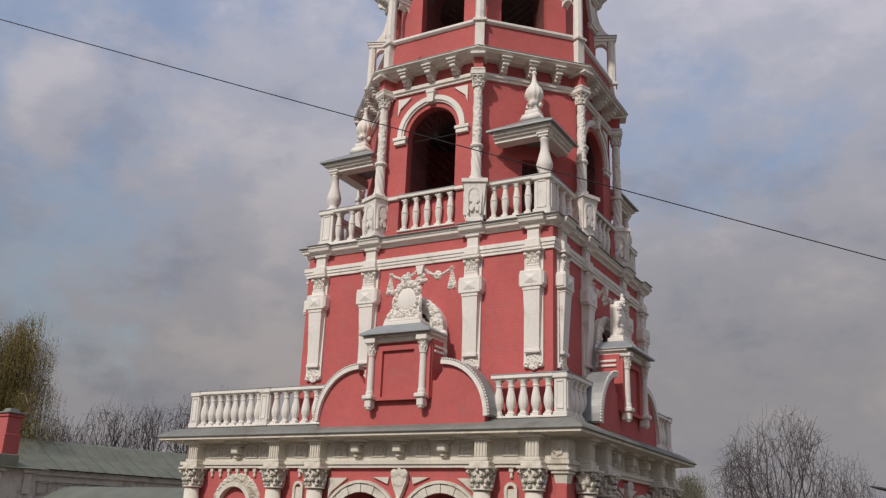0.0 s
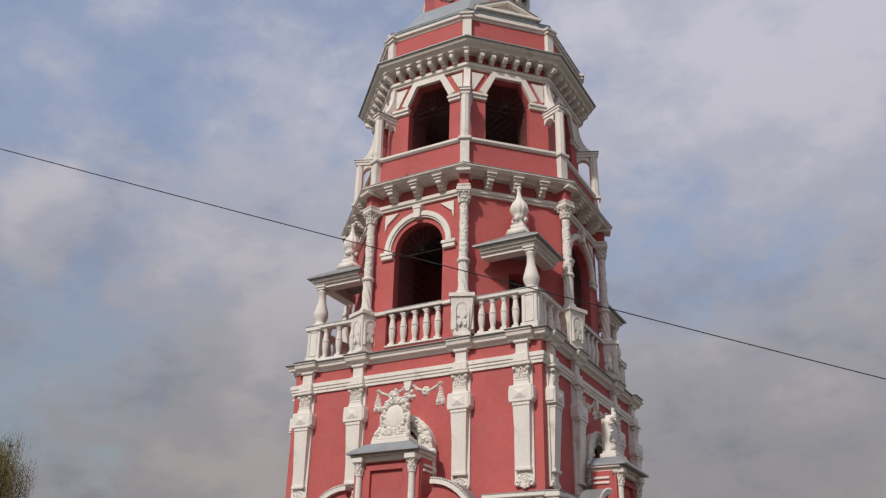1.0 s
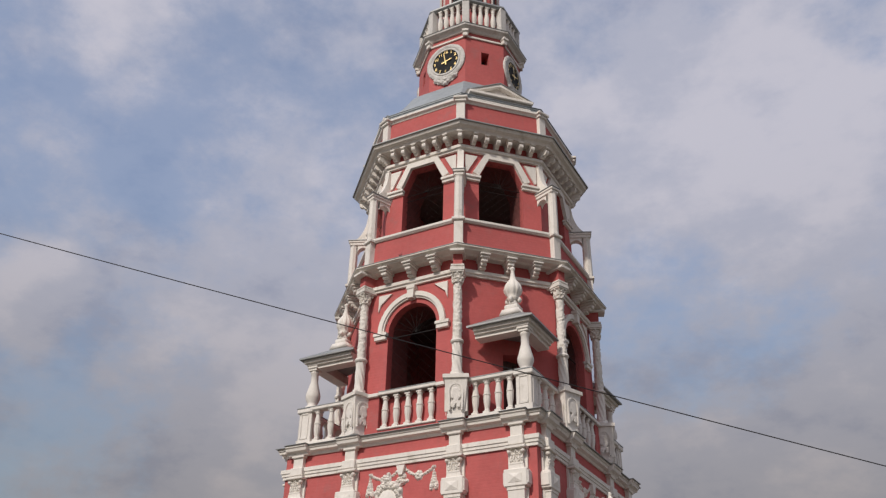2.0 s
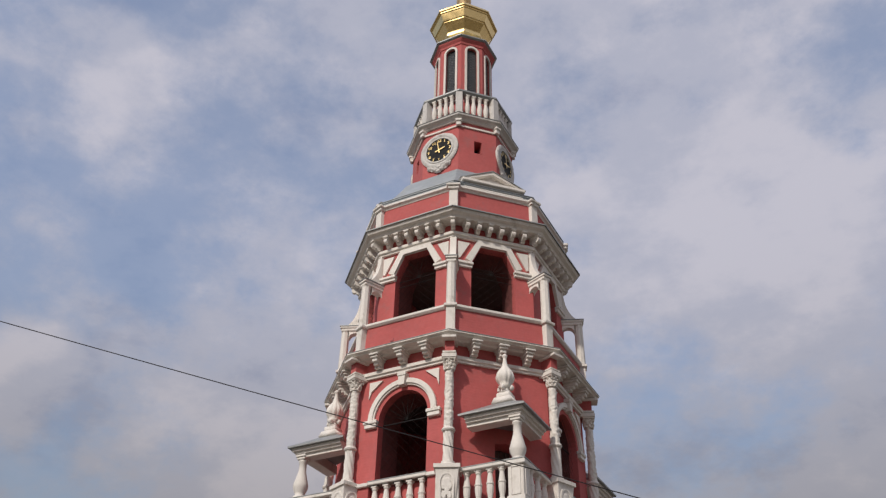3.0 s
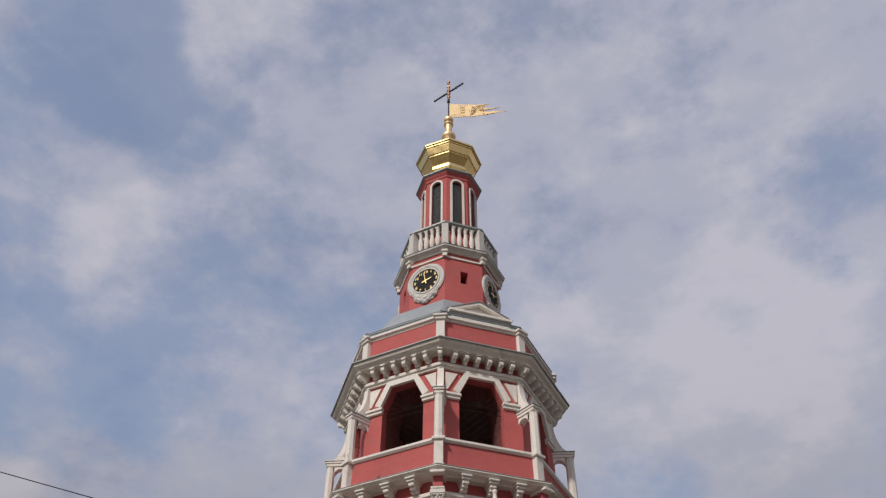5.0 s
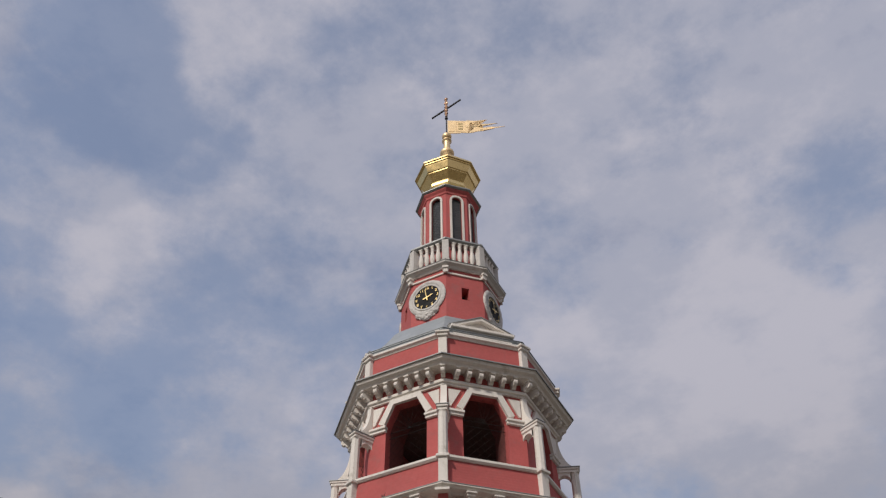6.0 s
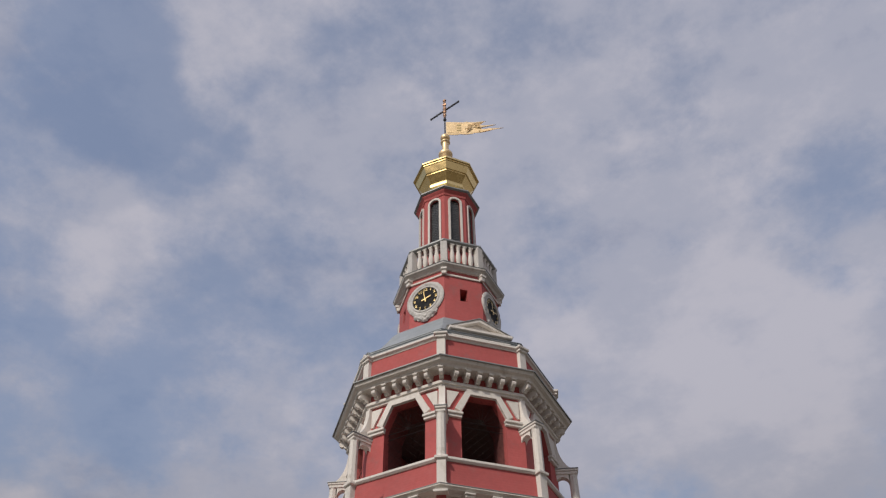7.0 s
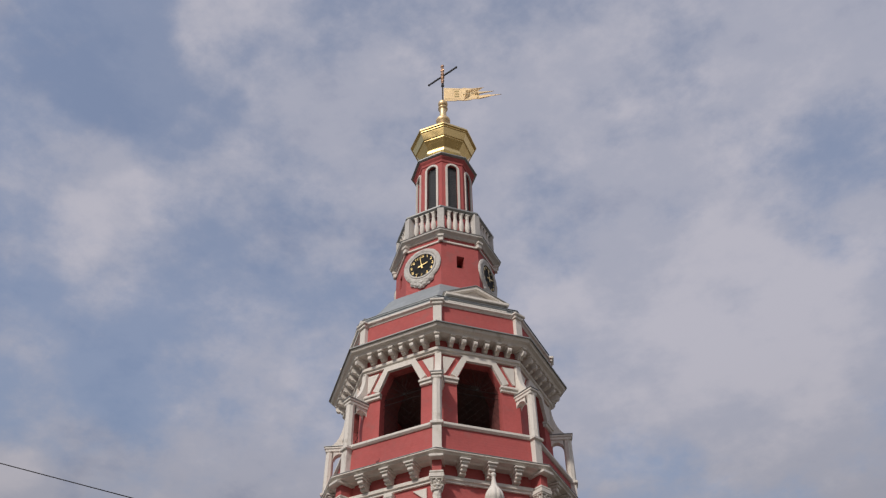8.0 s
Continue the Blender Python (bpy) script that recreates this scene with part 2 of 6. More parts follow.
def prism(bm, pts, y0, y1):
    """A polygon of (x, z) drawn out from y0 to y1."""
    a = [bm.verts.new((x, y0, z)) for x, z in pts]
    b = [bm.verts.new((x, y1, z)) for x, z in pts]
    bm.faces.new(a)
    bm.faces.new(b[::-1])
    for i in range(len(pts)):
        j = (i + 1) % len(pts)
        bm.faces.new((a[j], a[i], b[i], b[j]))


def band(bm, inner, outer, y0, y1):
    """A moulding between two lines of (x, z) with as many points each; closed where the lines are."""
    shut = abs(inner[0][0] - inner[-1][0]) + abs(inner[0][1] - inner[-1][1]) < 1e-6
    n = len(inner) - (1 if shut else 0)
    rows = [[bm.verts.new((p[0], y, p[1])) for p, y in ((inner[i], y0), (outer[i], y0), (outer[i], y1), (inner[i], y1))] for i in range(n)]
    for i in range(n if shut else n - 1):
        a, b = rows[i], rows[(i + 1) % n]
        for k in range(4):
            bm.faces.new((a[k], a[(k + 1) % 4], b[(k + 1) % 4], b[k]))
    if not shut:
        bm.faces.new(rows[0][::-1])
        bm.faces.new(rows[-1])


def relief(bm, lumps, y0, step=0.03, rough=0.35, seed=0.0, carve=0.0):
    """Modelled plaster on a wall plane y0: a grid raised by lumps of (x, z, rx, rz, height), its free edge on the wall."""
    x0 = min(l[0] - l[2] for l in lumps) - step
    x1 = max(l[0] + l[2] for l in lumps) + step
    z0 = min(l[1] - l[3] for l in lumps) - step
    z1 = max(l[1] + l[3] for l in lumps) + step
    nx, nz = int((x1 - x0) / step) + 2, int((z1 - z0) / step) + 2
    hs = np.zeros((nz, nx))
    gx = x0 + step * np.arange(nx)[None, :]
    gz = z0 + step * np.arange(nz)[:, None]
    for x, z, rx, rz, h in lumps:
        q = 1 - ((gx - x) / rx) ** 2 - ((gz - z) / rz) ** 2
        hs = np.maximum(hs, h * np.sqrt(np.maximum(q, 0)))
    grid_ = {}

    def vert(i, k):
        if (i, k) not in grid_:
            h = hs[i, k]
            if h > 0:
                p = Vector((gx[0, k], gz[i, 0], seed))
                h *= 1 - carve * max(0.0, 1 - 3.2 * abs(noise.noise(p * 13))) ** 1.5
                h = max(0.01, h * (1 + rough * noise.noise(p * 7)) + 0.25 * rough * h * noise.noise(p * 19))
            grid_[i, k] = bm.verts.new((gx[0, k], y0 - h, gz[i, 0]))
        return grid_[i, k]

    for i in range(nz - 1):
        for k in range(nx - 1):
            if hs[i:i + 2, k:k + 2].max() > 0:
                bm.faces.new((vert(i, k), vert(i, k + 1), vert(i + 1, k + 1), vert(i + 1, k)))


def lathe(bm, prof, seg=12, cx=0.0, cy=0.0, cz=0.0, mod=None):
    rows = []
    for r, z in prof:
        row = []
        for k in range(seg):
            a = 2 * math.pi * k / seg
            q = r * (mod(a, z) if mod else 1.0)
            row.append(bm.verts.new((cx + q * math.cos(a), cy + q * math.sin(a), cz + z)))
        rows.append(row)
    for a, b in zip(rows, rows[1:]):
        for k in range(seg):
            bm.faces.new((a[k], a[(k + 1) % seg], b[(k + 1) % seg], b[k]))
    bm.faces.new(rows[0][::-1])
    bm.faces.new(rows[-1])


T8 = math.tan(math.pi / 8)


def octagon(a):
    return [(-a * T8, -a), (a * T8, -a), (a, -a * T8), (a, a * T8), (a * T8, a), (-a * T8, a), (-a, a * T8), (-a, -a * T8)]


def square(a):
    return [(-a, -a), (a, -a), (a, a), (-a, a)]


def lower_plan(a):
    return [(-7.05 - (a - 4.2), -a), (a, -a), (a, a + 0.2), (-7.05 - (a - 4.2), a + 0.2)]


def ring(bm, plan, prof, close=True):
    """A profile of (apothem, z) carried round a plan."""
    rows = [[bm.verts.new((x, y, z)) for x, y in plan(a)] for a, z in prof]
    n = len(rows[0])
    pairs = list(zip(rows, rows[1:])) + ([(rows[-1], rows[0])] if close else [])
    for a, b in pairs:
        for k in range(n):
            bm.faces.new((a[k], a[(k + 1) % n], b[(k + 1) % n], b[k]))
    return rows


def slab(bm, plan, a, z0, z1):
    lo = [bm.verts.new((x, y, z0)) for x, y in plan(a)]
    hi = [bm.verts.new((x, y, z1)) for x, y in plan(a)]
    bm.faces.new(lo[::-1])
    bm.faces.new(hi)
    n = len(lo)
    for k in range(n):
        bm.faces.new((lo[k], lo[(k + 1) % n], hi[(k + 1) % n], hi[k]))


def arch(hw, spring, rise, n=16, x=0.0):
    """Points of a round arch from its left to its right spring."""
    return [(x - hw * math.cos(math.pi * i / n), spring + rise * math.sin(math.pi * i / n)) for i in range(n + 1)]


def pierced(bm, w0, w1, a, thick, z0, z1, sill, heads):
    """A wall in the plane y = -a from -w0 to w0 (w1 on its inner side), with openings: each a line of points from left to right spring."""
    xs = [-w0]
    for hd in heads:
        xs += [hd[0][0], hd[-1][0]]
    xs.append(w0)

    def quad(x0, x1, za, zb, zc, zd):
        for y, s in ((-a, 1.0), (-a + thick, w1 / w0)):
            fx = lambda x: x * s if abs(abs(x) - w0) < 1e-6 else x
            bm.faces.new([bm.verts.new(p) for p in ((fx(x0), y, za), (fx(x1), y, zb), (fx(x1), y, zd), (fx(x0), y, zc))])

    for i in range(0, len(xs), 2):
        quad(xs[i], xs[i + 1], z0, z0, z1, z1)
    for hd in heads:
        l, r = hd[0][0], hd[-1][0]
        if sill > z0:
            quad(l, r, z0, z0, sill, sill)
        for p, q in zip(hd, hd[1:]):
            quad(p[0], q[0], p[1], q[1], z1, z1)
        loop = [(l, sill)] + list(hd) + [(r, sill)]
        for p, q in zip(loop, loop[1:] + loop[:1]):
            bm.faces.new([bm.verts.new(v) for v in ((p[0], -a, p[1]), (q[0], -a, q[1]), (q[0], -a + thick, q[1]), (p[0], -a + thick, p[1]))])
    bmesh.ops.remove_doubles(bm, verts=bm.verts, dist=0.0005)


def lump(bm, x, y, z, rx, ry, rz, rough=0.15, seg=8):
    """A small modelled lump of plaster."""
    b2 = bmesh.new()
    bmesh.ops.create_icosphere(b2, subdivisions=2 if seg > 6 else 1, radius=1.0)
    off = random.random() * 50
    for v in b2.verts:
        k = 1 + rough * noise.noise(v.co * 2.2 + Vector((off, 0, 0))) * 2
        v.co = Vector((x + v.co.x * rx * k, y + v.co.y * ry * k, z + v.co.z * rz * k))
    me = bpy.data.meshes.new("t")
    b2.to_mesh(me)
    b2.free()
    bm.from_mesh(me)
    bpy.data.meshes.remove(me)


def tube(bm, pts, radii, seg=6):
    """A round bar along points with a radius at each."""
    rows = []
    for i, p in enumerate(pts):
        p = Vector(p)
        d = Vector(pts[min(i + 1, len(pts) - 1)]) - Vector(pts[max(i - 1, 0)])
        d.normalize()
        s = d.orthogonal().normalized() if abs(d.z) > 0.9 else d.cross(Vector((0, 0, 1))).normalized()
        u = s.cross(d)
        rows.append([bm.verts.new(p + (s * math.cos(2 * math.pi * k / seg) + u * math.sin(2 * math.pi * k / seg)) * radii[i]) for k in range(seg)])
    for a, b in zip(rows, rows[1:]):
        for k in range(seg):
            bm.faces.new((a[k], a[(k + 1) % seg], b[(k + 1) % seg], b[k]))
    bm.faces.new(rows[0][::-1])
    bm.faces.new(rows[-1])


# ---------------------------------------------------------------- ground
def ground_height(x, y):
    s = (x * 0.4487 - y * 0.8937)
    k = min(1.0, max(0.0, (s - 9.0) / 11.0))
    return 4.6 * k * k * (3 - 2 * k)


bm = bmesh.new()
grid = [-2600, -900, -300, -120, -70] + list(range(-50, 51, 4)) + [70, 120, 300, 900, 2600]
rows = [[bm.verts.new((x, y, ground_height(x, y) + (0.06 * noise.noise(Vector((x * 0.3, y * 0.3, 0))) if abs(x) < 60 and abs(y) < 60 and (abs(x) > 9 or abs(y) > 7) else 0))) for x in grid] for y in grid]
for a, b in zip(rows, rows[1:]):
    for k in range(len(grid) - 1):
        bm.faces.new((a[k], a[k + 1], b[k + 1], b[k]))
tagged(part("ground", bm, GRASS, smooth=True), "dry spring ground that rises to a bank", "ground", kind="structure")

# ---------------------------------------------------------------- the bell tower
tower = tagged(holder("bell_tower"), "tall red and white tiered baroque church bell tower with gilded dome", "bell tower")


def baluster_mesh(h, r, seg=10, ringed=False):
    b = bmesh.new()
    s = r * 0.84
    box(b, -s, s, -s, s, 0, 0.06 * h)
    vase = [(0.78, 0.058), (0.84, 0.09), (0.60, 0.13), (0.64, 0.17), (0.86, 0.25), (1.0, 0.35), (0.99, 0.44), (0.86, 0.55), (0.68, 0.66), (0.57, 0.76), (0.72, 0.80), (0.60, 0.83), (0.68, 0.88), (0.84, 0.93), (0.84, 0.955)]
    spindle = [(0.74, 0.058), (0.80, 0.09), (0.58, 0.13), (0.66, 0.20), (0.88, 0.34), (0.94, 0.44), (0.90, 0.53), (1.04, 0.545), (1.04, 0.58), (0.88, 0.595), (0.80, 0.68), (0.62, 0.82), (0.58, 0.86), (0.78, 0.89), (0.84, 0.955)]
    lathe(b, [(r * q, z * h) for q, z in (spindle if ringed else vase)], seg)
    box(b, -s, s, -s, s, 0.95 * h, h)
    bmesh.ops.recalc_face_normals(b, faces=b.faces)
    me = bpy.data.meshes.new("baluster")
    b.to_mesh(me)
    b.free()
    me.materials.append(WHITE)
    return me


def balustrade(name, runs, posts, z0, z1, plinth, r, half, k, count):
    """One side: runs of (x0, x1, y, balusters), posts of (x, y, half width); z0 to z1 with a plinth and a rail."""
    hold = holder(name, tower, turn(k))
    for x0, x1, y, n in runs:
        b = bmesh.new()
        soft_box(b, x0, x1, y - half, y + half, z0, z0 + plinth, 0.01)
        part("plinth", b, WHITE, hold)
        b = bmesh.new()
        soft_box(b, x0, x1, y - half * 1.25, y + half * 1.25, z1 - 0.11, z1 - 0.018, 0.015)
        part("rail", b, WHITE, hold)
        b = bmesh.new()
        box(b, x0, x1, y - half * 1.29, y + half * 1.29, z1 - 0.018, z1)
        part("rail_cover", b, TIN, hold, "thin grey tin cover")
        me = count
        for i in range(n):
            again("baluster", me, hold, m=Matrix.Translation((x0 + (x1 - x0) * (i + 0.5) / n, y, z0 + plinth)))
    for x, y, w in posts:
        b = bmesh.new()
        soft_box(b, x - w, x + w, y - w, y + w, z0, z0 + plinth + 0.08, 0.012)
        soft_box(b, x - w * 0.88, x + w * 0.88, y - w * 0.88, y + w * 0.88, z0 + plinth + 0.08, z1 - 0.15, 0.012)
        zc, q = (z0 + plinth + z1) / 2, w * 0.88
        for sx, sy in ((0, -1), (1, 0)):
            e = 0.03
            if sy:
                for xa, xb, za, zb in ((-0.55, 0.55, 0.26, 0.30), (-0.55, 0.55, -0.34, -0.30), (-0.6, -0.5, -0.34, 0.30), (0.5, 0.6, -0.34, 0.30)):
                    box(b, x + xa * q, x + xb * q, y - q - e * 0.7, y - q + 0.01, zc + za * (z1 - z0), zc + zb * (z1 - z0))
            else:
                for xa, xb, za, zb in ((-0.55, 0.55, 0.26, 0.30), (-0.55, 0.55, -0.34, -0.30), (-0.6, -0.5, -0.34, 0.30), (0.5, 0.6, -0.34, 0.30)):
                    box(b, x + q - 0.01, x + q + e * 0.7, y + xa * q, y + xb * q, zc + za * (z1 - z0), zc + zb * (z1 - z0))
        soft_box(b, x - w * 1.12, x + w * 1.12, y - w * 1.12, y + w * 1.12, z1 - 0.15, z1 - 0.02, 0.02)
        part("post", b, WHITE, hold)
        b = bmesh.new()
        box(b, x - w * 1.15, x + w * 1.15, y - w * 1.15, y + w * 1.15, z1 - 0.02, z1 + 0.008)
        part("post_cover", b, TIN, hold, "thin grey tin cover")
    return hold


def capital_bm(r, h, z, x=0.0, y=0.0, flat=1.0):
    """A leafy capital on a round or flat shaft, z its foot."""
    b = bmesh.new()
    lathe(b, [(r * 1.15, 0), (r * 1.2, 0.06 * h), (r * 0.98, 0.09 * h), (r * 0.95, 0.3 * h), (r * 1.02, 0.6 * h), (r * 1.25, 0.86 * h)], 14, x, y, z)
    for row, (n, zz, out, top) in enumerate(((8, 0.10, 1.02, 0.42), (8, 0.34, 1.06, 0.68))):
        for k in range(n):
            a = 2 * math.pi * (k + 0.5 * row) / n
            c, q = math.cos(a), math.sin(a)
            pts = [(x + r * (out + dr) * c, y + r * (out + dr) * q, z + h * zf) for dr, zf in ((0.0, zz), (0.05, zz + 0.15), (0.14, top - 0.06), (0.30, top), (0.36, top - 0.05))]
            tube(b, pts, [r * 0.22, r * 0.28, r * 0.24, r * 0.17, r * 0.08], 5)
    for k in range(4):
        a = math.pi / 4 + k * math.pi / 2
        c, q = math.cos(a), math.sin(a)
        pts = [(x + r * u * c, y + r * u * q, z + h * w) for u, w in ((1.0, 0.55), (1.25, 0.78), (1.55, 0.86), (1.72, 0.78), (1.62, 0.69), (1.48, 0.73))]
        tube(b, pts, [r * 0.12, r * 0.16, r * 0.2, r * 0.18, r * 0.15, r * 0.1], 5)
        a += math.pi / 4
        lump(b, x + r * 1.28 * math.cos(a), y + r * 1.28 * math.sin(a), z + 0.84 * h, r * 0.22, r * 0.22, h * 0.10, 0.2, 6)
    e = r * 1.42
    soft_box(b, x - e, x + e, y - e, y + e, z + 0.89 * h, z + h, 0.01)
    return b


# ---- lower storey: wide, with a terrace on its flat roof
LZ = 7.62          # top of the capitals
b = bmesh.new()
pierced(b, 4.2, 3.3, 4.2, 0.9, 0.0, 8.3, 0.0, [arch(0.86, 6.15, 0.86, 16, -1.12), arch(0.86, 6.15, 0.86, 16, 1.12)])
lower = part("lower_wall", b, RED, tower, "red limewashed brick wall with twin arches")
again("lower_wall", lower.data, tower, m=turn(90))
b = bmesh.new()
box(b, -7.05, -4.2, -4.2, -3.3, 0.0, 8.3)
box(b, -7.05, -6.15, -3.3, 4.4, 0.0, 8.3)
box(b, -6.15, 4.2, 3.5, 4.4, 0.0, 8.3)
box(b, 3.3, 4.2, 4.2, 4.4, 0.0, 8.3)
part("lower_back_wall", b, RED, tower, "red limewashed brick wall")
b = bmesh.new()
slab(b, lambda a: [(-6.9, -4.08), (4.08, -4.08), (4.08, 4.28), (-6.9, 4.28)], 0, 8.40, 8.69)
part("terrace_floor", b, TIN, tower)

# its white architrave, cornice and the tin eaves over it
b = bmesh.new()
ring(b, lower_plan, [(4.19, 7.60), (4.30, 7.60), (4.30, 7.68), (4.34, 7.68), (4.34, 7.77), (4.19, 7.77)])
part("architrave", b, BASE_WHITE, tower)
b = bmesh.new()
ring(b, lower_plan, [(4.19, 7.77), (4.235, 7.77), (4.235, 8.27), (4.19, 8.27)])
part("frieze", b, BASE_WHITE, tower)
b = bmesh.new()
ring(b, lower_plan, [(4.19, 8.26), (4.30, 8.26), (4.36, 8.29), (4.62, 8.295), (4.68, 8.31), (4.79, 8.32), (4.79, 8.395), (4.19, 8.395)])
part("cornice", b, BASE_WHITE, tower)
b = bmesh.new()
ring(b, lower_plan, [(4.79, 8.40), (4.83, 8.39), (4.84, 8.41), (4.79, 8.48), (4.45, 8.66), (4.10, 8.71), (4.10, 8.40)])
part("eave_roof", b, EAVE_TIN, tower, "grey weathered tin eaves")

# columns, with frieze blocks over them
COL = bmesh.new()
lathe(COL, [(0.30, 0.0), (0.30, 0.25), (0.24, 0.3), (0.235, 1.2), (0.20, 7.06)], 20)
FR = [(-6.55, 0), (-3.72, 0), (-2.40, 0), (2.28, 0), (3.55, 0)]
col_me = None


def lower_column(x, y, k):
    global col_me
    hold = holder("column", tower, turn(k, x, y, 0.0))
    if col_me is None:
        sh = part("shaft", COL, BASE_WHITE, hold, smooth=True)
        cp = part("capital", capital_bm(0.215, 0.52, 7.08), BASE_WHITE, hold, "white leafy plaster capital", smooth=True)
        b = bmesh.new()
        soft_box(b, -0.25, 0.25, -0.20, 0.35, 7.60, 7.72, 0.015)
        soft_box(b, -0.21, 0.21, -0.16, 0.35, 7.72, 7.80, 0.015)
        box(b, -0.155, 0.155, -0.12, 0.35, 7.80, 8.19)
        for i in range(4):
            box(b, -0.13 + i * 0.075, -0.095 + i * 0.075, -0.145, -0.1, 7.83, 8.14)
        soft_box(b, -0.20, 0.20, -0.17, 0.35, 8.18, 8.23, 0.01)
        soft_box(b, -0.28, 0.28, -0.25, 0.35, 8.23, 8.31, 0.015)
        en = part("frieze_block", b, BASE_WHITE, hold)
        col_me = [("shaft", sh.data), ("capital", cp.data), ("frieze_block", en.data)]
    else:
        for nm, me in col_me:
            again(nm, me, hold)


for x, y in FR:
    lower_column(x, -4.42, 0)
for x in (-3.45, -2.28, 2.28, 3.45):
    lower_column(x, -4.42, 90)

# corner pier and small brackets, frieze panels and tassels
b = bmesh.new()
soft_box(b, 3.96, 4.24, -4.24, -3.96, 5.2, 7.30, 0.02)
part("corner_pier", b, RED, tower)
b = bmesh.new()
box(b, 4.00, 4.22, -4.22, -4.00, 7.16, 7.46, 1.5)
soft_box(b, 3.90, 4.32, -4.32, -3.90, 7.46, 7.53, 0.02)
soft_box(b, 3.86, 4.36, -4.36, -3.86, 7.53, 7.60, 0.02)
soft_box(b, 3.90, 4.31, -4.31, -3.90, 7.77, 8.20, 0.02)
relief(b, [(4.08 + 0.09 * math.cos(q), 8.0 + 0.11 * math.sin(q), 0.05, 0.06, 0.05) for q in (0.0, 0.9, 1.8, 2.7, 3.6, 4.5, 5.4)] + [(4.08, 8.0, 0.05, 0.06, 0.06)], -4.312, 0.015, 0.3, carve=0.3)
part("corner_block", b, BASE_WHITE, tower, "white flared corner corbel with a carved rosette")
bk = None
for k, xs in ((0, (-5.15, -1.25, -0.03, 1.2)), (90, (-1.25, 0.0, 1.25))):
    for x in xs:
        if bk is None:
            b = bmesh.new()
            soft_box(b, -0.12, 0.12, -4.48, -4.2, 7.95, 8.15, 0.03)
            soft_box(b, -0.17, 0.17, -4.40, -4.2, 8.15, 8.22, 0.02)
            soft_box(b, -0.28, 0.28, -4.54, -4.2, 8.22, 8.31, 0.02)
            lump(b, 0, -4.30, 7.90, 0.10, 0.10, 0.08, 0.2)
            bk = part("bracket", b, BASE_WHITE, tower, m=turn(k, x)).data
        else:
            again("bracket", bk, tower, m=turn(k, x))
pn = None
for k, xs in ((0, (-6.0, -5.6, -4.7, -4.25, -3.05, -1.8, -0.65, 0.6, 1.75, 2.9)), (90, (-2.9, -1.8, -0.6, 0.6, 1.8, 2.9))):
    for x in xs:
        if pn is None:
            b = bmesh.new()
            for xa, xb, za, zb in ((-0.20, 0.20, 8.16, 8.20), (-0.20, 0.20, 7.86, 7.89), (-0.20, -0.17, 7.89, 8.16), (0.17, 0.20, 7.89, 8.16)):
                box(b, xa, xb, -4.265, -4.23, za, zb)
            relief(b, [(-0.08, 8.02, 0.06, 0.06, 0.03), (0.08, 8.03, 0.06, 0.06, 0.03), (0, 8.10, 0.05, 0.04, 0.03), (0, 7.94, 0.05, 0.04, 0.03), (0, 8.02, 0.1, 0.03, 0.025)], -4.234, 0.02, 0.5)
            pn = part("frieze_panel", b, BASE_WHITE, tower, "small framed white relief panel", turn(k, x)).data
        else:
            again("frieze_panel", pn, tower, m=turn(k, x))
ts = None
for k, xs in ((0, [-6.05 + 0.3 * i for i in range(7)] + [-3.05, 2.92]), (90, (-2.9, 2.9))):
    for x in xs:
        if ts is None:
            b = bmesh.new()
            box(b, -0.05, 0.05, -4.27, -4.2, 7.50, 7.60)
            box(b, -0.03, 0.03, -4.26, -4.2, 7.40, 7.50, 0.8)
            lump(b, 0, -4.235, 7.40, 0.045, 0.04, 0.05, 0.05, 6)
            ts = part("drop", b, BASE_WHITE, tower, "small white plaster drop", turn(k, x)).data
        else:
            again("drop", ts, tower, m=turn(k, x))

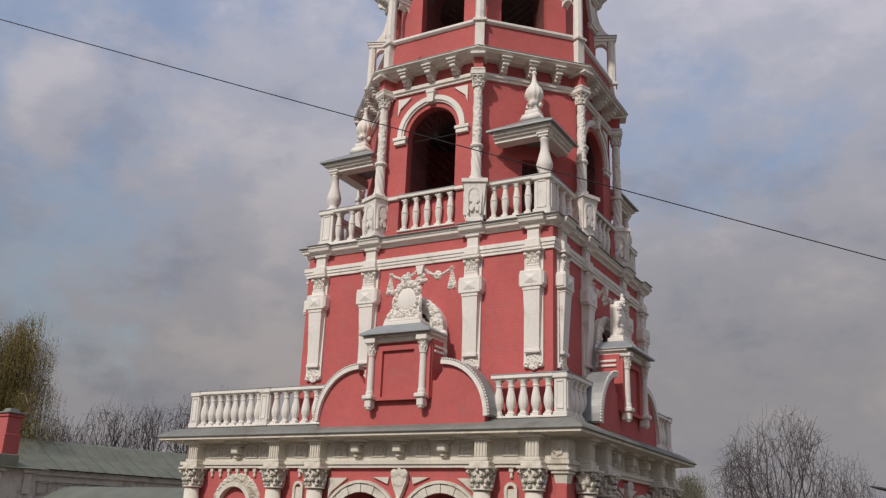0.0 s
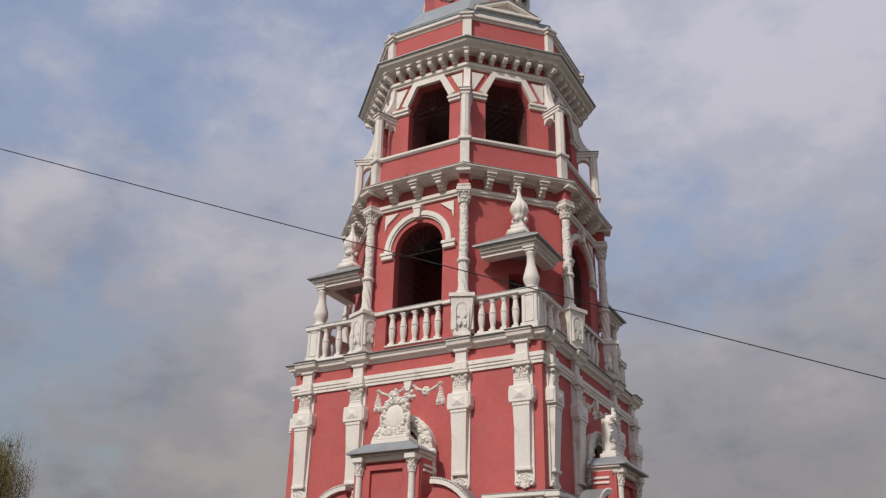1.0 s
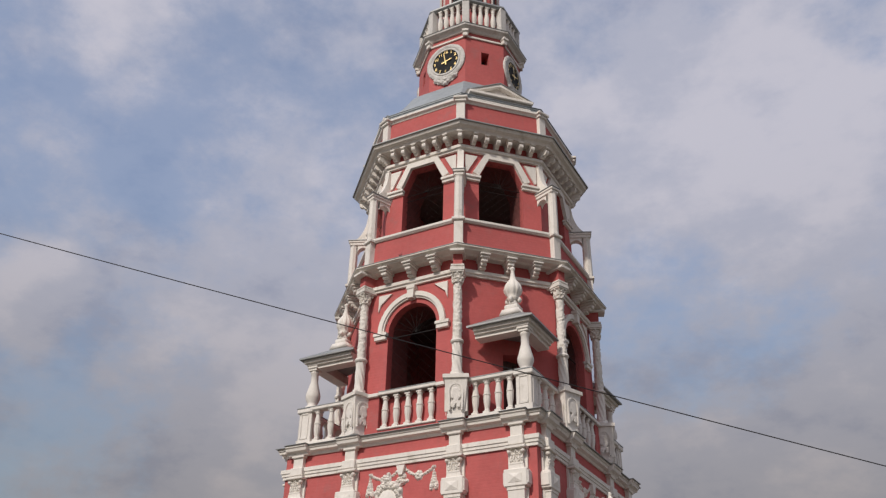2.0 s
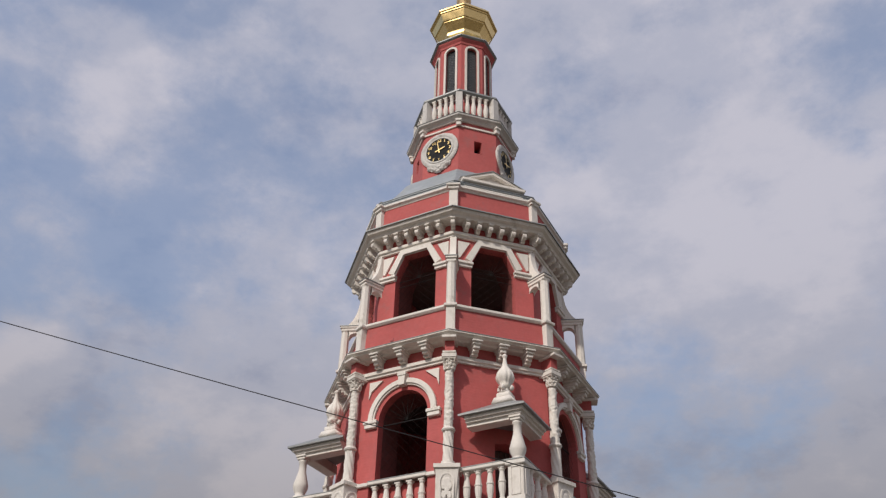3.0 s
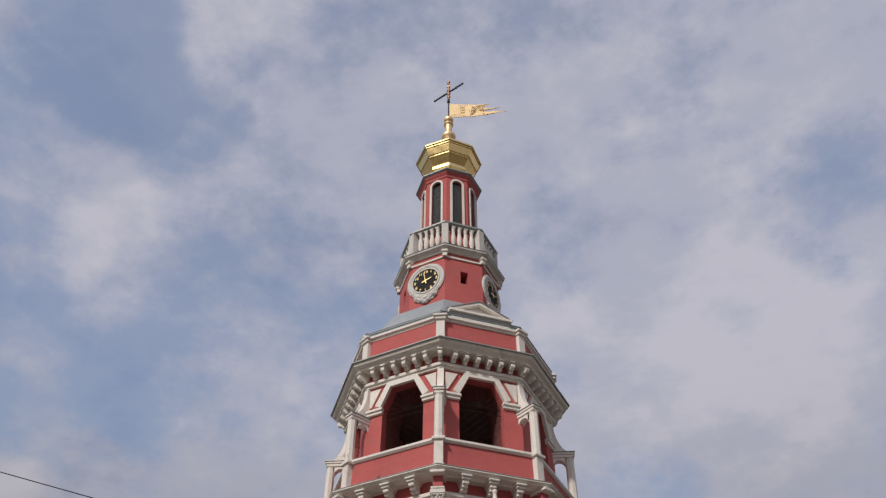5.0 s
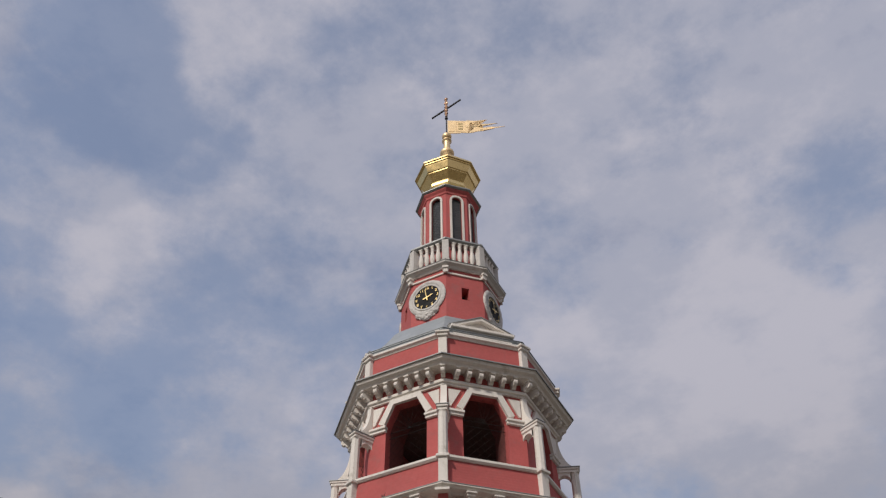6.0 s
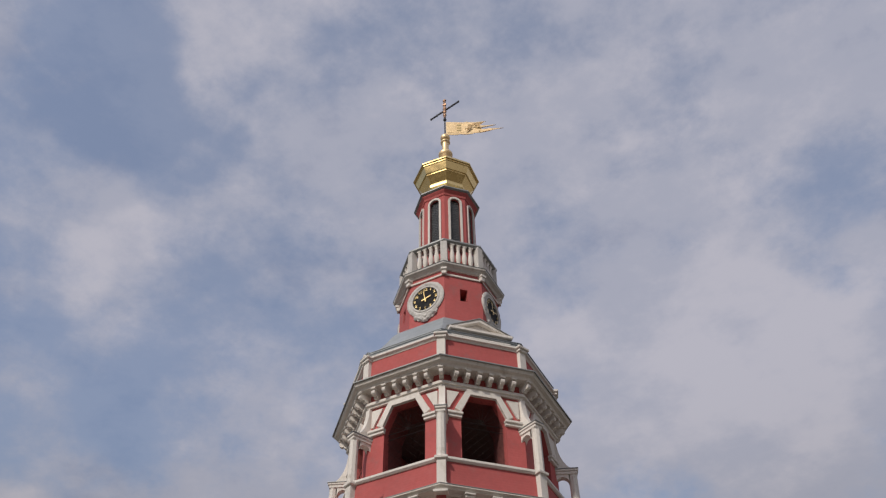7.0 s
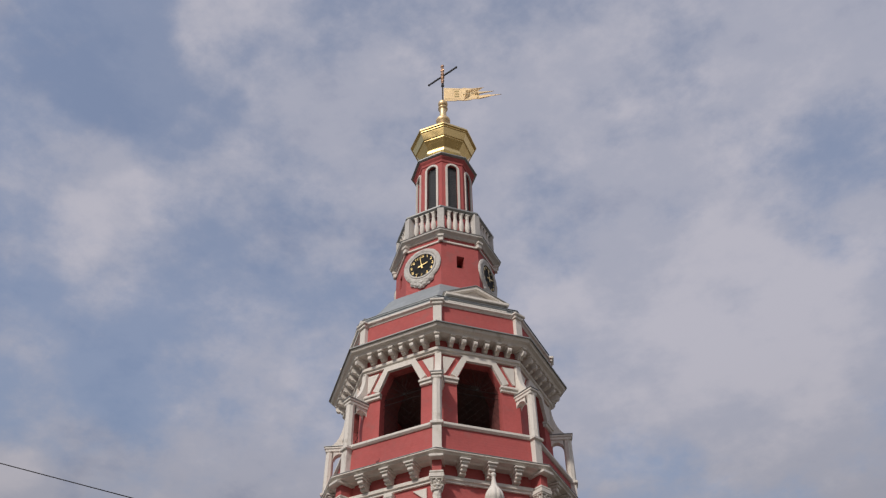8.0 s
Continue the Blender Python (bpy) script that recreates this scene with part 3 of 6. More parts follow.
# twin arch mouldings of rusticated white stones, hanging boss between them, corner triangles
for k in (0, 90):
    for x in (-1.12, 1.12):
        hold = holder("arch_ring", tower, turn(k))
        o1, o2 = arch(0.88, 6.15, 0.88, 16, x), arch(1.07, 6.15, 1.07, 16, x)
        b = bmesh.new()
        band(b, o1, o2, -4.235, -4.19)
        part("arch_backing", b, BASE_WHITE, hold)
        for i in range(16):
            b = bmesh.new()
            mixed = lambda p, q, w: (p[0] * (1 - w) + q[0] * w, p[1] * (1 - w) + q[1] * w)
            prism(b, [mixed(o1[i], o1[i + 1], 0.03), mixed(o1[i + 1], o1[i], 0.03), mixed(o2[i + 1], o2[i], 0.03), mixed(o2[i], o2[i + 1], 0.03)], -4.262 - 0.018 * (i % 2), -4.19)
            part("arch_stone", b, BASE_WHITE, hold)
        b = bmesh.new()
        band(b, arch(1.09, 6.15, 1.09, 18, x), arch(1.16, 6.15, 1.16, 18, x), -4.30, -4.19)
        part("hood_mould", b, BASE_WHITE, hold)
    b = bmesh.new()
    prism(b, [(-0.20, 7.52), (-0.21, 7.30), (-0.12, 7.08), (-0.04, 6.90), (0.04, 6.90), (0.12, 7.08), (0.21, 7.30), (0.20, 7.52)], -4.33, -4.19)
    boss = [(s * 0.13, 7.46, 0.10, 0.10, 0.035) for s in (-1, 1)] + [(0, 7.50, 0.06, 0.09, 0.03), (0, 6.86, 0.06, 0.07, 0.05)]
    boss += [(0.055 * q, 7.28, 0.03, 0.14 - 0.02 * abs(q), 0.018) for q in (-2, -1, 0, 1, 2)]
    relief(b, boss, -4.33, 0.012, 0.15, carve=0.3)
    part("hanging_boss", b, BASE_WHITE, tower, "white carved hanging boss", turn(k))
    for s in (-1, 1):
        b = bmesh.new()
        prism(b, [(s * 2.10, 7.36), (s * 1.55, 7.36), (s * 2.02, 7.02), (s * 2.10, 6.85)], -4.26, -4.19)
        part("corner_triangle", b, BASE_WHITE, tower, m=turn(k))
        b = bmesh.new()
        prism(b, [(s * 0.78, 7.38), (s * 0.32, 7.38), (s * 0.36, 7.22)], -4.26, -4.19)
        part("corner_triangle", b, BASE_WHITE, tower, m=turn(k))
    for x in ((-3.05, 2.92) if k == 0 else (-2.87, 2.87)):
        b = bmesh.new()
        band(b, arch(0.09, 7.12, 0.09, 8, x), arch(0.16, 7.12, 0.16, 8, x), -4.28, -4.19)
        for s in (-1, 1):
            box(b, x + s * 0.125 - 0.035, x + s * 0.125 + 0.035, -4.28, -4.19, 6.2, 7.12)
        box(b, x - 0.09, x + 0.09, -4.24, -4.19, 6.2, 7.13)
        part("niche_frame", b, BASE_WHITE, tower, "narrow white arched niche frame", turn(k))

# round ornate window of the left bay
b = bmesh.new()
relief(b, [(-5.13 + 0.70 * math.cos(2 * math.pi * i / 34), 6.62 + 0.72 * math.sin(2 * math.pi * i / 34), 0.13, 0.13, 0.08 + 0.03 * (i % 2)) for i in range(34)], -4.2, 0.016, 0.5, carve=0.7)
rw = [(math.cos(2 * math.pi * i / 32), math.sin(2 * math.pi * i / 32)) for i in range(33)]
band(b, [(-5.13 + 0.50 * c, 6.62 + 0.50 * s) for c, s in rw], [(-5.13 + 0.62 * c, 6.62 + 0.62 * s) for c, s in rw], -4.36, -4.19)
part("round_window_frame", b, BASE_WHITE, tower, "round white plaster window wreath", smooth=False)

# ---- terrace balustrades
BAL1 = baluster_mesh(0.865, 0.115)
TZ0, TZ1 = 8.70, 9.72
balustrade("terrace_balustrade", [(-6.80, -4.57, -4.15, 8), (-4.27, -2.26, -4.15, 6)], [(-6.95, -4.15, 0.155), (-4.42, -4.15, 0.16)], TZ0, TZ1, 0.05, 0.1, 0.12, 0, BAL1)
balustrade("terrace_balustrade", [(2.38, 3.94, -4.15, 5)], [(4.10, -4.10, 0.165)], TZ0, TZ1, 0.05, 0.1, 0.12, 0, BAL1)
balustrade("terrace_balustrade", [(-3.92, -2.45, -4.15, 5)], [], TZ0, TZ1, 0.05, 0.1, 0.12, 90, BAL1)
balustrade("terrace_balustrade", [(2.45, 3.92, -4.15, 5)], [(4.15, -4.10, 0.20)], TZ0, TZ1, 0.05, 0.1, 0.12, 90, BAL1)


# ---- gables that stand on the eaves, with an aedicule and a cartouche
def gable(k):
    g = holder("gable", tower, turn(k))
    pts = [(-2.34, 8.55)]
    for i in range(9):
        a = math.pi / 2 * i / 8
        pts.append((-2.34 + 1.16 * (1 - math.cos(a)), 8.72 + 1.26 * math.sin(a)))
    pts += [(-1.22, 9.86), (-1.02, 9.60), (-0.90, 9.62), (-0.90, 10.55)]
    outline = pts + [(-x, z) for x, z in pts[::-1]]
    b = bmesh.new()
    prism(b, outline, -4.60, -4.40)
    part("gable_wall", b, RED_PLASTER, g)
    for s in (-1, 1):
        b = bmesh.new()
        inn, out = [], []
        for i in range(13):
            a = math.pi / 2 * i / 12
            c, q = math.cos(a), math.sin(a)
            inn.append((s * (2.34 - 1.16 * (1 - c)), 8.72 + 1.26 * q))
            out.append((s * (2.34 - 1.16 * (1 - c) + 0.10 * c), 8.72 + 1.26 * q + 0.10 * q))
        band(b, inn, out, -4.70, -4.41)
        part("gable_coping", b, WHITE, g)
        b = bmesh.new()
        for i in range(30):
            a = math.pi / 2 * (i + 0.5) / 30
            c, q = math.cos(a), math.sin(a)
            lump(b, s * (2.34 - 1.16 * (1 - c) + 0.13 * c), -4.68, 8.72 + 1.26 * q + 0.13 * q, 0.028, 0.035, 0.028, 0.05, 6)
        tagged(part("beading", b, RELIEF, g, "row of small white beads"), kind="stuff")
        b = bmesh.new()
        i0 = [(x + s * 0.02, z + 0.01) for x, z in out]
        band(b, out, [(x + s * 0.02, z + 0.025) for x, z in i0], -4.68, -4.14)
        part("gable_tin", b, TIN, g)
    # aedicule body
    b = bmesh.new()
    box(b, -0.925, 0.925, -4.66, -4.12, 9.20, 10.62)
    for xa, xb, za, zb in ((-0.91, -0.46, 9.16, 10.50), (0.46, 0.91, 9.16, 10.50), (-0.46, 0.46, 10.38, 10.50), (-0.46, 0.46, 9.16, 9.24)):
        box(b, xa, xb, -4.74, -4.64, za, zb)
    part("aedicule_body", b, RED_PLASTER, g)
    b = bmesh.new()
    for s in (-1, 1):
        soft_box(b, s * 0.74 - 0.15, s * 0.74 + 0.15, -4.93, -4.60, 10.56, 10.70, 0.015)
    soft_box(b, -0.9, 0.9, -4.80, -4.12, 10.58, 10.70, 0.015)
    soft_box(b, -0.98, 0.98, -4.86, -4.11, 10.70, 10.76, 0.01)
    for s in (-1, 1):
        for z in (10.42, 10.30):
            soft_box(b, s * 0.935 - 0.03, s * 0.935 + 0.03, -4.58, -4.16, z, z + 0.06, 0.01)
    part("aedicule_entablature", b, WHITE, g)
    b = bmesh.new()
    v = [b.verts.new(p) for p in ((-1.01, -5.02, 10.80), (1.01, -5.02, 10.80), (1.01, -4.08, 10.80), (-1.01, -4.08, 10.80), (-0.62, -4.75, 11.025), (0.62, -4.75, 11.025), (0.62, -4.08, 11.025), (-0.62, -4.08, 11.025),
                                  (-1.01, -5.02, 10.755), (1.01, -5.02, 10.755), (1.01, -4.08, 10.755), (-1.01, -4.08, 10.755))]
    for f in ((0, 1, 5, 4), (1, 2, 6, 5), (2, 3, 7, 6), (3, 0, 4, 7), (4, 5, 6, 7), (8, 9, 1, 0), (9, 10, 2, 1), (10, 11, 3, 2), (11, 8, 0, 3), (11, 10, 9, 8)):
        b.faces.new([v[i] for i in f])
    part("aedicule_roof", b, TIN_BLUE, g, "grey tin hipped roof")
    for s in (-1, 1):
        col = holder("small_column", g, Matrix.Translation((s * 0.74, -4.78, 0)))
        b = bmesh.new()
        lathe(b, [(0.10, 9.28), (0.10, 9.36), (0.085, 9.40), (0.075, 10.24), (0.095, 10.26), (0.095, 10.30)], 14)
        part("shaft", b, WHITE, col, smooth=False)
        part("capital", capital_bm(0.085, 0.27, 10.30), RELIEF, col)
        b = bmesh.new()
        soft_box(b, -0.14, 0.14, -0.14, 0.14, 9.18, 9.28, 0.015)
        soft_box(b, -0.09, 0.09, -0.09, 0.14, 8.98, 9.18, 0.02)
        lump(b, 0, 0, 8.97, 0.08, 0.08, 0.06, 0.05)
        part("corbel", b, WHITE, col)
    # cartouche with an oval shield
    b = bmesh.new()
    soft_box(b, -0.55, 0.55, -4.66, -4.22, 11.02, 11.14, 0.02)
    soft_box(b, -0.46, 0.46, -4.62, -4.26, 11.14, 11.22, 0.02)
    prism(b, [(-0.40, 11.2), (0.40, 11.2), (0.36, 11.6), (0.34, 12.0), (0.16, 12.22), (-0.16, 12.22), (-0.34, 12.0), (-0.36, 11.6)], -4.46, -4.32)
    soft_box(b, -0.30, 0.30, -4.34, -4.22, 11.14, 12.1, 0.02)
    lumps = [(0, 11.30, 0.10, 0.12, 0.12), (0, 12.20, 0.09, 0.17, 0.12), (0, 12.38, 0.055, 0.07, 0.08)]
    for s in (-1, 1):
        lumps += [(s * 0.23, 11.34, 0.15, 0.13, 0.11), (s * 0.37, 11.27, 0.08, 0.10, 0.08), (s * 0.13, 12.12, 0.085, 0.10, 0.10), (s * 0.25, 12.07, 0.075, 0.09, 0.09), (s * 0.34, 11.96, 0.065, 0.08, 0.08), (s * 0.39, 11.66, 0.045, 0.17, 0.06)]
    for i in range(18):
        a = 2 * math.pi * i / 18
        lumps.append((0.325 * math.cos(a), 11.74 + 0.345 * math.sin(a), 0.062, 0.062, 0.08 + 0.025 * (i % 2)))
    relief(b, lumps, -4.45, 0.012, 0.35, carve=0.45)
    part("cartouche", b, RELIEF, g, "white plaster cartouche with scrolls")
    b = bmesh.new()
    relief(b, [(0, 11.74, 0.27, 0.295, 0.06)], -4.46, 0.025, 0.03)
    part("shield", b, WHITE, g, "smooth oval shield", smooth=True)
    return g


gable(0).matrix_basis = turn(0, 0.06)
gable(90).matrix_basis = turn(90, -0.52, 0.07)

# ---- square storey
SQ = 3.72
for k in (0, 90, 180, 270):
    b = bmesh.new()
    pierced(b, SQ, SQ - 0.7, SQ, 0.7, 8.3, 13.47, 10.6, [arch(0.52, 11.0, 0.52, 14, -0.25 if k == 90 else 0.0)])
    part("square_storey_wall", b, RED, tower, m=turn(k))
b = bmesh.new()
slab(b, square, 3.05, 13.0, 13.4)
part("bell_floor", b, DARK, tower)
b = bmesh.new()
ring(b, square, [(SQ - 0.02, 12.86), (SQ + 0.05, 12.86), (SQ + 0.05, 12.94), (SQ + 0.075, 12.945), (SQ + 0.075, 13.02), (SQ + 0.10, 13.025), (SQ + 0.10, 13.13), (SQ - 0.02, 13.15)])
part("string_course", b, WHITE, tower)
b = bmesh.new()
ring(b, square, [(3.0, 13.46), (SQ + 0.04, 13.46), (SQ + 0.07, 13.52), (SQ + 0.16, 13.56), (SQ + 0.17, 13.62), (SQ + 0.20, 13.64), (SQ + 0.20, 13.70), (3.0, 13.74)])
part("cornice", b, WHITE, tower)
b = bmesh.new()
ring(b, square, [(SQ + 0.19, 13.702), (SQ + 0.26, 13.698), (SQ + 0.26, 13.71), (3.0, 13.80), (3.0, 13.75)])
part("cornice_tin", b, TIN, tower)

pil_me = None
for k in (0, 90, 180, 270):
    for x in (-3.24, -1.56, 1.56, 3.24):
        hold = holder("pilaster", tower, turn(k, x, -SQ))
        if pil_me is None:
            obs_ = []
            b = bmesh.new()
            v = [b.verts.new(p) for p in ((-0.17, -0.12, 10.34), (0.17, -0.12, 10.34), (0.17, 0.02, 10.34), (-0.17, 0.02, 10.34), (-0.215, -0.21, 11.84), (0.215, -0.21, 11.84), (0.215, 0.02, 11.84), (-0.215, 0.02, 11.84))]
            for f in ((3, 2, 1, 0), (4, 5, 6, 7), (0, 1, 5, 4), (1, 2, 6, 5), (2, 3, 7, 6), (3, 0, 4, 7)):
                b.faces.new([v[q] for q in f])
            box(b, -0.25, 0.25, -0.055, 0.02, 9.95, 12.84)
            soft_box(b, -0.20, 0.20, -0.16, 0.02, 10.28, 10.36, 0.012)
            soft_box(b, -0.23, 0.23, -0.225, 0.02, 11.80, 11.88, 0.01)
            obs_.append(part("shaft", b, WHITE, hold))
            b = bmesh.new()
            soft_box(b, -0.30, 0.30, -0.25, 0.02, 11.88, 12.30, 0.02)
            soft_box(b, -0.33, 0.33, -0.22, 0.02, 11.93, 12.25, 0.02)
            box(b, -0.17, 0.17, -0.26, -0.24, 11.98, 12.20)
            v = [b.verts.new(p) for p in ((-0.15, -0.26, 11.99), (0.15, -0.26, 11.99), (0.15, -0.26, 12.19), (-0.15, -0.26, 12.19), (0, -0.295, 12.09))]
            for f in ((0, 1, 4), (1, 2, 4), (2, 3, 4), (3, 0, 4)):
                b.faces.new([v[i] for i in f])
            prism(b, [(-0.21, 12.30), (0.21, 12.30), (0.19, 12.42), (-0.19, 12.42)], -0.16, 0.02)
            obs_.append(part("diamond_block", b, WHITE, hold, "white block with a diamond boss"))
            b = bmesh.new()
            box(b, -0.17, 0.17, -0.14, 0.02, 12.42, 12.80)
            leaves = [(xx, 12.54, 0.034, 0.085, 0.05) for xx in (-0.14, -0.07, 0.0, 0.07, 0.14)] + [(xx, 12.65, 0.032, 0.10, 0.065) for xx in (-0.105, -0.035, 0.035, 0.105)]
            leaves += [(xx, 12.73, 0.06, 0.055, 0.09) for xx in (-0.17, 0.17)] + [(0, 12.75, 0.04, 0.04, 0.08)]
            relief(b, leaves, -0.141, 0.012, 0.3, carve=0.6)
            for xx in (-0.19, 0.19):
                lump(b, xx, -0.15, 12.735, 0.045, 0.075, 0.05, 0.1)
            soft_box(b, -0.18, 0.18, -0.17, 0.02, 12.42, 12.47, 0.01)
            soft_box(b, -0.27, 0.27, -0.25, 0.02, 12.80, 12.86, 0.01)
            obs_.append(part("capital", b, RELIEF, hold, "white leafy plaster capital"))
            b = bmesh.new()
            shell = [(0, 10.10, 0.20, 0.20, 0.04), (0, 9.93, 0.05, 0.06, 0.06)]
            for q in range(7):
                aa = math.pi * (q + 0.5) / 7
                shell += [(0.05 * w_ * math.cos(aa), 10.04 + 0.055 * w_ * math.sin(aa), 0.032, 0.032, 0.05 + 0.005 * w_) for w_ in (1, 2, 3)]
            for sx in (-1, 1):
                shell += [(sx * 0.18 + 0.05 * math.cos(q * 0.9), 10.01 + 0.05 * math.sin(q * 0.9), 0.03, 0.03, 0.07) for q in range(7)]
            relief(b, shell, -0.056, 0.012, 0.3, carve=0.5)
            obs_.append(part("scroll", b, RELIEF, hold, "white shell scroll"))
            b = bmesh.new()
            box(b, -0.155, 0.155, -0.12, 0.02, 13.10, 13.47)
            soft_box(b, -0.20, 0.20, -0.19, 0.02, 12.90, 13.12, 0.015)
            soft_box(b, -0.20, 0.20, -0.17, 0.02, 13.40, 13.48, 0.012)
            obs_.append(part("frieze_block", b, WHITE, hold))
            b = bmesh.new()
            b2 = [(-0.02, 13.46), (0.17, 13.46), (0.20, 13.52), (0.28, 13.56), (0.30, 13.64), (0.33, 13.66), (0.33, 13.71), (-0.02, 13.73)]
            lo = [b.verts.new((-0.34, -d, z)) for d, z in b2]
            hi = [b.verts.new((0.34, -d, z)) for d, z in b2]
            b.faces.new(lo)
            b.faces.new(hi[::-1])
            for i in range(8):
                b.faces.new((lo[i], lo[(i + 1) % 8], hi[(i + 1) % 8], hi[i]))
            obs_.append(part("cornice_break", b, WHITE, hold))
            b = bmesh.new()
            box(b, -0.37, 0.37, -0.37, 0.1, 13.714, 13.726)
            obs_.append(part("cornice_break_tin", b, TIN, hold))
            pil_me = [(o.name.split(".")[0], o.data, o) for o in obs_]
        else:
            for nm, me, o in pil_me:
                again(nm, me, hold)

# garlands with tassels, and the window surround of each face
for k in (0, 90):
    lumps = []
    for s in (-1, 1):
        for i in range(13):
            t = i / 12
            lumps.append((s * (0.08 + 0.82 * t), 12.64 - 0.15 * math.sin(math.pi * t) + 0.02 * t + 0.10 * (1 - t) ** 2, 0.05, 0.03, 0.05))
        for i in range(7):
            a = i * math.pi * 2 / 7
            lumps.append((s * 0.5 + 0.075 * math.cos(a), 12.52 + 0.075 * math.sin(a), 0.048, 0.048, 0.06))
        lumps += [(s * 0.5, 12.52, 0.04, 0.04, 0.09), (s * 0.93, 12.68, 0.05, 0.05, 0.09)]
        lumps += [(s * 0.94, 12.58 - 0.07 * i, 0.022 + 0.02 * i, 0.06, 0.07) for i in range(6)]
        lumps += [(s * 0.94 + d, 12.16, 0.05, 0.06, 0.08) for d in (-0.07, 0.07)]
    lumps += [(0.05 * math.sin(i * 2.1), 12.60 - 0.055 * i, 0.10 - 0.006 * i, 0.05, 0.09) for i in range(6)] + [(0.13 * q, 12.42, 0.07, 0.05, 0.07) for q in (-1, 1)]
    b = bmesh.new()
    relief(b, lumps, -SQ - 0.001, 0.015, 0.3, carve=0.5)
    part("garland", b, RELIEF, tower, "white plaster garland with tassels", turn(k))
    b = bmesh.new()
    prism(b, [(-0.06, 12.58), (0.06, 12.58), (0.12, 12.82), (-0.12, 12.82)], -SQ - 0.10, -SQ)
    part("garland_knot", b, WHITE, tower, m=turn(k))
    hold = holder("window_hood", tower, turn(k, -0.25 if k == 90 else 0.0))
    b = bmesh.new()
    jamb = [(-1, 10.1), (-1, 10.4), (-1, 10.8)]
    inn = [(-0.54, z) for _, z in jamb] + arch(0.54, 11.0, 0.54, 18) + [(0.54, z) for _, z in jamb[::-1]]
    out = [(-0.86, z) for _, z in jamb] + arch(0.86, 11.0, 0.86, 18) + [(0.86, z) for _, z in jamb[::-1]]
    deep = 0.34 if k == 0 else 0.18
    band(b, inn, out, -SQ - deep, -SQ + 0.02)
    part("hood", b, WHITE, hold, "deep white arched hood")
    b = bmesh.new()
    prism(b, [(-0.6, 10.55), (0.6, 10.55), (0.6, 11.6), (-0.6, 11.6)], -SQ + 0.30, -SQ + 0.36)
    # east back coloured dark for the shade inside the opening, front one white
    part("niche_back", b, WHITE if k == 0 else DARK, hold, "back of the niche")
    lumps = []
    for i in range(17):
        a = math.pi * i / 16
        lumps.append((0.76 * math.cos(a), 11.0 + 0.76 * math.sin(a), 0.15, 0.14, 0.08 + 0.03 * (i % 2)))
    for s in (-1, 1):
        lumps += [(s * (0.86 + 0.06 * math.sin(i * 1.9)), 9.80 + 0.15 * i, 0.10 + 0.03 * min(1.0, i / 3), 0.11, 0.10 + 0.03 * min(1.0, i / 3)) for i in range(8)]
    b = bmesh.new()
    relief(b, lumps, -SQ - deep + 0.01, 0.015, 0.35, carve=0.4)
    part("carving", b, RELIEF, hold, "ornate white plaster carving")

# ---- gallery balustrade round the octagon
BAL2 = baluster_mesh(0.90, 0.098, ringed=True)
GZ0, GZ1 = 13.76, 14.84
for k in (0, 90, 180, 270):
    balustrade("gallery_balustrade", [(-3.20, -1.82, -3.50, 3), (1.82, 3.12, -3.50, 4)], [(3.36, -3.36, 0.24)], GZ0, GZ1 + 0.10, 0.17, 0.1, 0.11, k, BAL2)
    balustrade("gallery_balustrade", [(-0.86, 0.92, -3.60, 5)], [], GZ0 + 0.13, GZ1 + 0.13, 0.05, 0.1, 0.11, k, BAL2)

gallery = [("gallery_wall", RED, (-1.28, -0.86, -3.66, -3.42, 13.75, 14.86)), ("gallery_wall", RED, (0.92, 1.28, -3.66, -3.42, 13.75, 14.86)), ("gallery_wall", RED, (-0.86, 0.92, -3.66, -3.42, 13.75, 13.89)),
           ("gallery_coping", WHITE, (-1.28, -0.86, -3.74, -3.45, 14.84, 14.94)), ("gallery_coping", WHITE, (0.92, 1.28, -3.74, -3.45, 14.84, 14.94)), ("gallery_coping", WHITE, (-0.87, 0.93, -3.70, -3.50, 14.86, 14.90))]
for name, mat, ends in gallery:
    b = bmesh.new()
    soft_box(b, *ends, 0.01)
    first = part(name, b, mat, tower)
    for k in (90, 180, 270):
        again(name, first.data, tower, m=turn(k))

# ---- first bell storey: octagon with round arches and carved columns
O3, T3 = 3.50, 1.10
C3 = 3.42
W3 = O3 * T8
for k in range(8):
    b = bmesh.new()
    if k % 2 == 0:
        pierced(b, W3, W3 - T3 * T8, O3, T3, 13.74, 18.78, 14.80, [arch(0.78, 16.78, 0.80, 18)])
    else:
        pierced(b, W3, W3 - T3 * T8, O3, T3, 13.74, 18.78, 13.95, [[(-0.16, 15.9), (0.14, 15.95), (0.46, 15.9)]])
    part("bell_storey_wall", b, RED, tower, m=turn(45 * k))


# added dark planks that block the sky behind, so the openings look shaded
for k in (45, 135, 225, 315):
    b = bmesh.new()
    for i in range(4):
        soft_box(b, -0.17 + 0.16 * i, -0.02 + 0.16 * i, -O3 + 0.50, -O3 + 0.56, 13.95, 15.95, 0.006)
    part("added_plank_panel", b, DARK, tower, "dark plank panel added to close the opening", turn(k))


